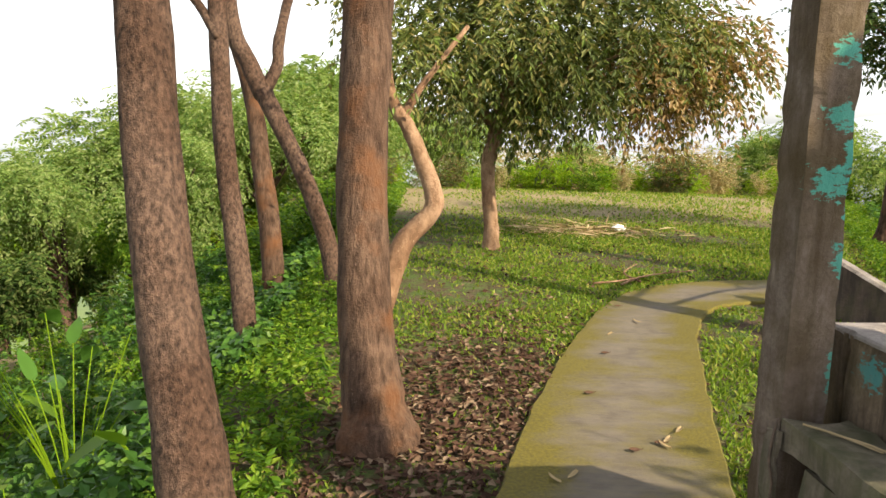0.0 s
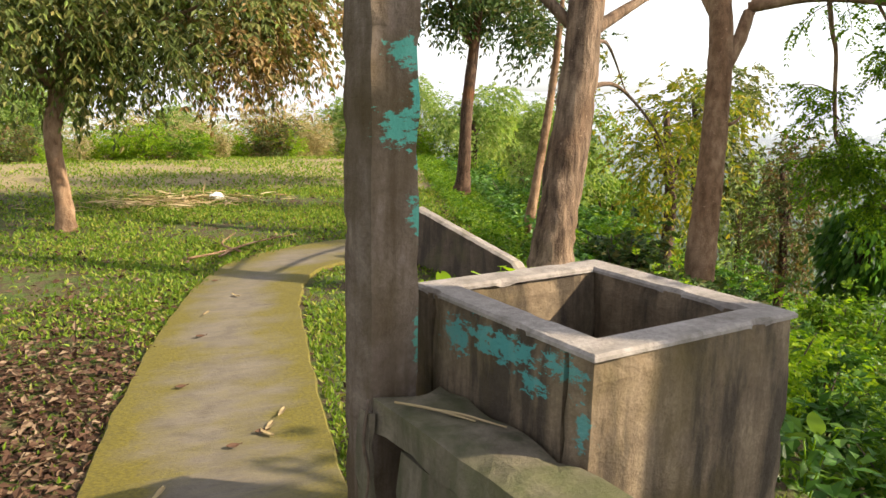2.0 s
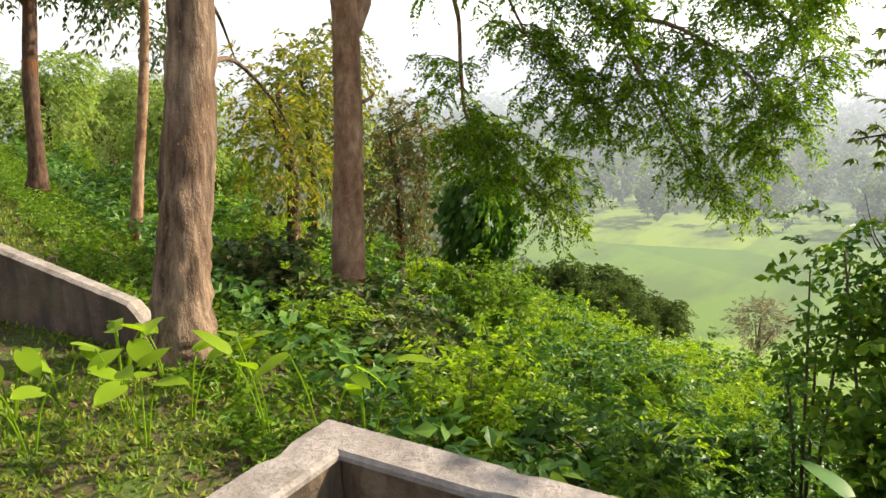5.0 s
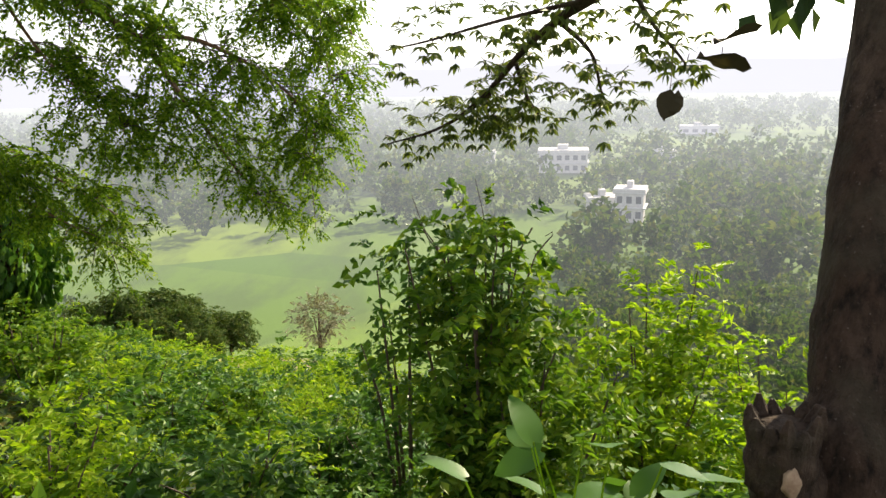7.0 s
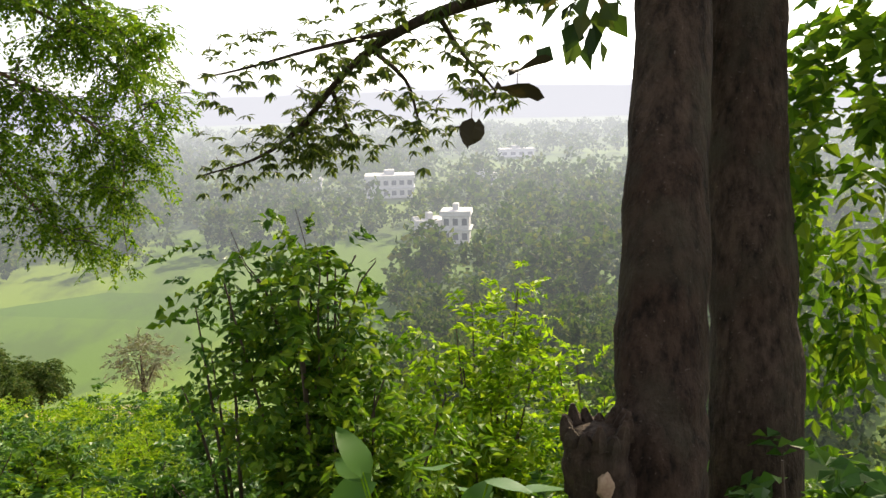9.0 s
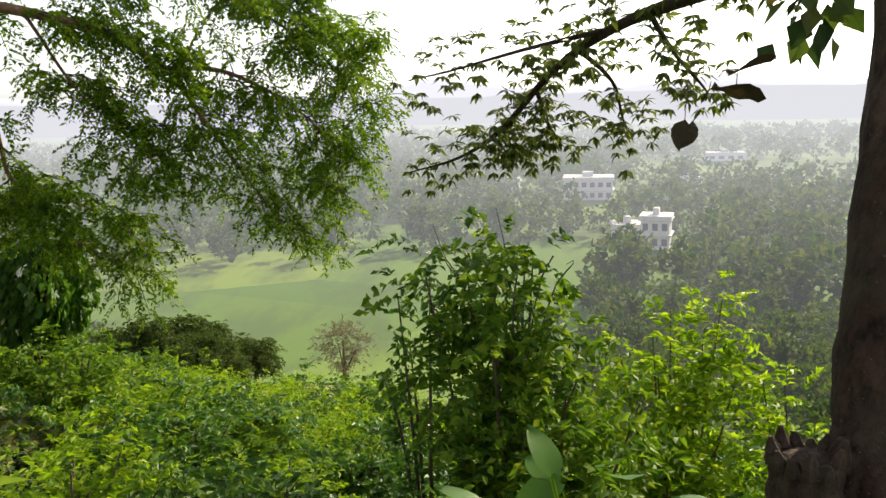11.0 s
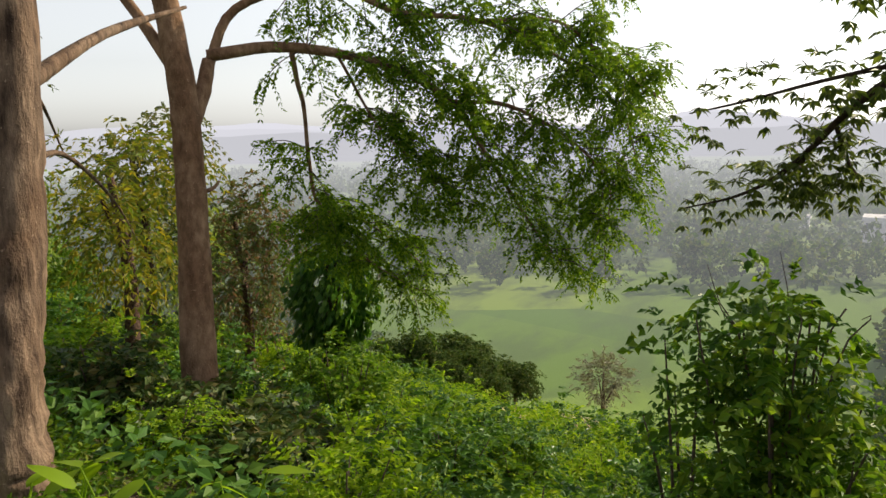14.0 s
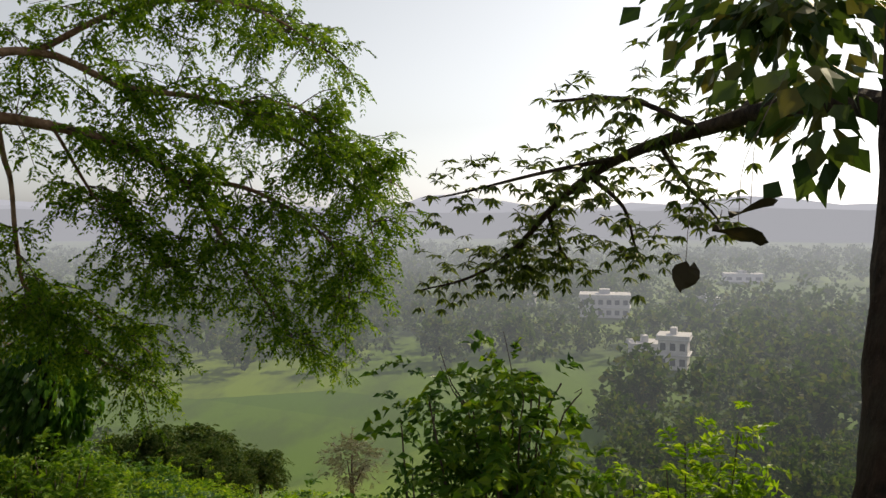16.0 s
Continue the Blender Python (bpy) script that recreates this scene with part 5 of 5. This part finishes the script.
def build_valley():
    build_far_woods()
    for a, d, turn, w, dp, st, lab, k in ((-5.8, 236, 84, 14, 9, 2, "long white two-storey house among hazy trees", 6), (-10.6, 160, 74, 5.5, 5.5, 2, "pale two-storey house with flat roof", 3), (-8.6, 168, 90, 6, 6, 1, "low pale house with a sheet roof", 3),
                                          (0.0, 262, 85, 8, 6, 1, "small pale house far off among trees", 2), (-12.5, 262, 85, 9, 6, 1, "small pale house far off among trees", 2), (-15, 372, 85, 16, 8, 1, "long low pale shed beyond the far field", 4)):
        x, y = bearing(a, d)
        house((x, y, ground_z(x, y) - 0.1 + 0.6), turn, w, dp, st, lab, k)
    # distant ridges, paled by haze emission in their own material
    m, nt, p, out = material("distant_ridge")
    nt.links.new(ramp(nt, tex(nt, coords(nt, True), 0.02, 6), [(0.3, (0.05, 0.075, 0.04)), (0.7, (0.1, 0.12, 0.07))]), p.inputs["Base Color"])
    p.inputs["Roughness"].default_value = 1.0
    nt.links.new(emitted_haze(nt, p.outputs[0]), out.inputs[0])
    for k, (R, top, seed) in enumerate(((900, 6, 1.0), (1500, 26, 4.0), (2300, 44, 9.0))):
        V, F, n = [], [], 240
        for i in range(n + 1):
            a = -180 + 360 * i / n
            x, y = bearing(a, R)
            h = top * (0.55 + 0.9 * noise.fractal(Vector((math.cos(radians(a)) * 6 + seed, math.sin(radians(a)) * 6, seed)), 1.0, 2.0, 5))
            V += [(x, y, -30), (x * 1.0, y * 1.0, h), (x * 1.15, y * 1.15, -30)]
        for i in range(n):
            b = i * 3
            F += [(b, b + 3, b + 4, b + 1), (b + 1, b + 4, b + 5, b + 2)]
        tagged(part_mesh("backdrop", mesh_of("backdrop", V, F, m, True)), "wooded ridge paled by haze mixed into its colour", "hills", kind="structure")


build_valley()

# ---- ground cover and litter ----


def keep_off_path(x, y):
    a = np.interp(y, [q[1] for q in LEFT_EDGE], [q[0] for q in LEFT_EDGE])
    b = np.interp(y, [q[1] for q in RIGHT_EDGE], [q[0] for q in RIGHT_EDGE])
    b = np.where(y > 6.3, np.where(y < 7.4, 3.1, b), b)
    a = np.where(y > 6.6, 1.4 + (y - 6.6) * 1.1, a)
    return (x < a - 0.01) | (x > b + 0.01) | (y > 7.45)


def stuff(name, label, category, v, f, mat):
    tagged(part_mesh(name, mesh_of(name, v, f, mat)), label, category, kind="stuff")


def build_ground_cover():
    r = np.random.default_rng(70)
    # short grass on the clearing
    n = 150000
    y = 1.5 + 18 * r.random(n) ** 1.35
    x = r.uniform(-1.2, 1.0, n) * (1 + y * 0.06) + r.uniform(0, 1, n) * (1.2 + 0.42 * y)
    patch = np.sin(x * 2.1 + 1.3 * np.sin(y * 1.7)) + np.sin(y * 2.6 + x * 1.1) + r.normal(0, 0.7, n)
    bare = (np.hypot((x - 0.1) / 0.75, (y - 3.9) / 1.3) < 1) & (r.random(n) < 0.8)
    k = keep_off_path(x, y) & (patch > -0.9) & ((y < 11.5) | (r.random(n) < 0.3)) & ~bare & ~((x > 0.85) & (x < 1.9) & (y < 2.6))
    x, y = x[k], y[k]
    z = terrain(x, y)
    n = len(x)
    d = np.stack([r.normal(0, 0.6, n), r.normal(0, 0.6, n), np.full(n, 0.7)], 1)
    g = 0.035 + 0.0022 * y
    v, f = leaves(np.stack([x, y, z - 0.005], 1), d, g, g * 0.35, r, 0.2, 0.8)
    stuff("grass", "short patchy green grass and low weeds covering clearing", "grass", v, f, L_GRASS)
    # taller weeds at the edges
    n = 5200
    y = r.uniform(2.5, 18, n)
    side = r.random(n) < 0.55
    x = np.where(side, -0.45 - 0.06 * y - np.abs(r.normal(0, 0.55, n)), 2.2 + 0.36 * (y - 2.5) + np.abs(r.normal(0, 0.5, n)))
    k = keep_off_path(x, y) & ~((x < 2.2) & (x > 0.7) & (y < 2.7))
    x, y = x[k], y[k]
    st = np.stack([x, y, terrain(x, y)], 1)
    v, f = twigs(st, np.stack([r.normal(0, 0.4, len(x)), r.normal(0, 0.4, len(x)), np.ones(len(x))], 1), 0.16, 4, 0.05, 0.025, r, 0.3)
    stuff("weeds", "knee-low leafy weeds along the clearing's edges", "weeds", v, f, L_GREEN)
    # glossy creeper on the bank
    n = 42000
    q = 0.25 + 5.5 * r.random(n) ** 1.5
    y = r.uniform(1.2, 13, n)
    x = -0.85 - 0.10 * (y - 3.0) - q
    k = q + 0.2 * np.sin(y * 4) > 0.42
    x, y = x[k], y[k]
    n = len(x)
    b = np.stack([x, y, terrain(x, y) + r.uniform(0.02, 0.26, n)], 1)
    v, f = leaves(b, np.stack([r.normal(0.3, 1, n), r.normal(-0.5, 1, n), r.normal(-0.1, 0.35, n)], 1), 0.085, 0.062, r, 0.12, 0.5)
    stuff("creeper", "glossy dark green creeper leaves covering the bank", "creeper", v, f, L_COVER)
    # low growth below the right-hand slope shrubs
    n = 30000
    s, t = 0.15 + 9 * r.random(n) ** 1.4, r.uniform(-5, 12, n)
    x, y = 3.3 + 0.94 * s + 0.34 * t, 4.2 - 0.34 * s + 0.94 * t
    k = ~((x < 1.95) & (y < 2.6))
    x, y = x[k], y[k]
    n = len(x)
    b = np.stack([x, y, terrain(x, y) + r.uniform(0.0, 0.3, n)], 1)
    v, f = leaves(b, np.stack([r.normal(0, 1, n), r.normal(0, 1, n), r.normal(0.1, 0.4, n)], 1), 0.09, 0.055, r, 0.15, 0.5)
    stuff("undergrowth", "mixed low green growth covering the slope", "undergrowth", v, f, L_COVER)
    # fallen leaves beside the path
    n = 6500
    y = np.where(r.random(n) < 0.6, r.normal(3.7, 0.75, n), r.uniform(1.5, 13, n))
    x = np.where(y < 6, r.normal(0.0, 0.42, n) + 0.12 * (y - 3), r.uniform(-1, 5, n))
    k = keep_off_path(x, y) & (y > 1)
    x, y = x[k], y[k]
    n = len(x)
    b = np.stack([x, y, terrain(x, y) + 0.008 + 0.02 * r.random(n)], 1)
    v, f = leaves(b, np.stack([r.normal(0, 1, n), r.normal(0, 1, n), r.normal(0.05, 0.15, n)], 1), 0.055, 0.026, r, 0.3, 0.5)
    stuff("leaf_litter", "brown fallen leaves scattered on bare earth", "leaf litter", v, f, L_LITTER)
    # loose leaves on the path: one thing each
    for i, (x, y) in enumerate(((0.93, 3.42), (0.99, 3.36), (1.02, 3.5), (0.8, 3.33), (0.62, 5.0), (1.1, 3.62), (0.9, 4.8), (1.3, 5.6), (0.55, 3.1), (1.2, 6.1), (0.47, 2.98), (1.05, 5.3), (0.7, 4.05))):
        v, f = broad_leaf(0.06 + 0.02 * (i % 3), 0.028, 0.25, -0.15, 0, 5)
        ob = part_mesh("fallen_leaf", mesh_of("fallen_leaf", v, f, L_STRAW if i % 3 else L_LITTER))
        ob.location, ob.rotation_euler = (x, y, 0.028), (0.1, 0.08, i * 2.1)
        tagged(ob, "dry curled leaf lying on the mossy path", "leaf", "leaves on the path")
    # heap of dry twigs and straw
    n = 520
    c = np.stack([r.normal(1.35, 0.55, n), r.normal(10.55, 0.32, n)], 1)
    b = np.stack([c[:, 0], c[:, 1], terrain(c[:, 0], c[:, 1]) + 0.02 + 0.05 * r.random(n)], 1)
    v, f = leaves(b, np.stack([r.normal(1, 1, n), r.normal(0, 0.6, n), r.normal(0, 0.12, n)], 1), 0.28, 0.022, r, 0.1, 0.4)
    stuff("brush_heap", "low heap of dry twigs and straw on the grass", "brush", v, f, L_STRAW)
    for pts in (((1.15, 6.95), (1.45, 7.05), (1.9, 7.4)), ((1.4, 6.95), (1.7, 7.3), (2.2, 7.55)), ((1.6, 7.1), (1.5, 7.4), (1.7, 7.8))):
        v, f = tube([(x, y, 0.03 + 0.02 * i) for i, (x, y) in enumerate(pts)], [0.012, 0.009, 0.004], 6, 4)
        tagged(part_mesh("fallen_branch", mesh_of("fallen_branch", v, f, M_BARK_PALE, True)), "thin dry fallen branch lying by the path", "branch", "fallen branches")
    # crumpled white bag
    bm = bmesh.new()
    bmesh.ops.create_icosphere(bm, subdivisions=4, radius=1.0)
    for w in bm.verts:
        w.co = Vector((w.co.x * 0.085, w.co.y * 0.06, max(-0.02, w.co.z * 0.06))) * (1 + 0.35 * noise.noise(w.co * 2.3) + 0.15 * noise.noise(w.co * 7))
    ob = part("plastic_bag", bm, plain_material("white_plastic", (0.75, 0.75, 0.75), (0.85, 0.85, 0.86), 12, 0.4), None, "", True)
    ob.location = (2.02, 10.7, 0.03)
    tagged(ob, "crumpled white plastic bag lying on the grass", "bag")


build_ground_cover()
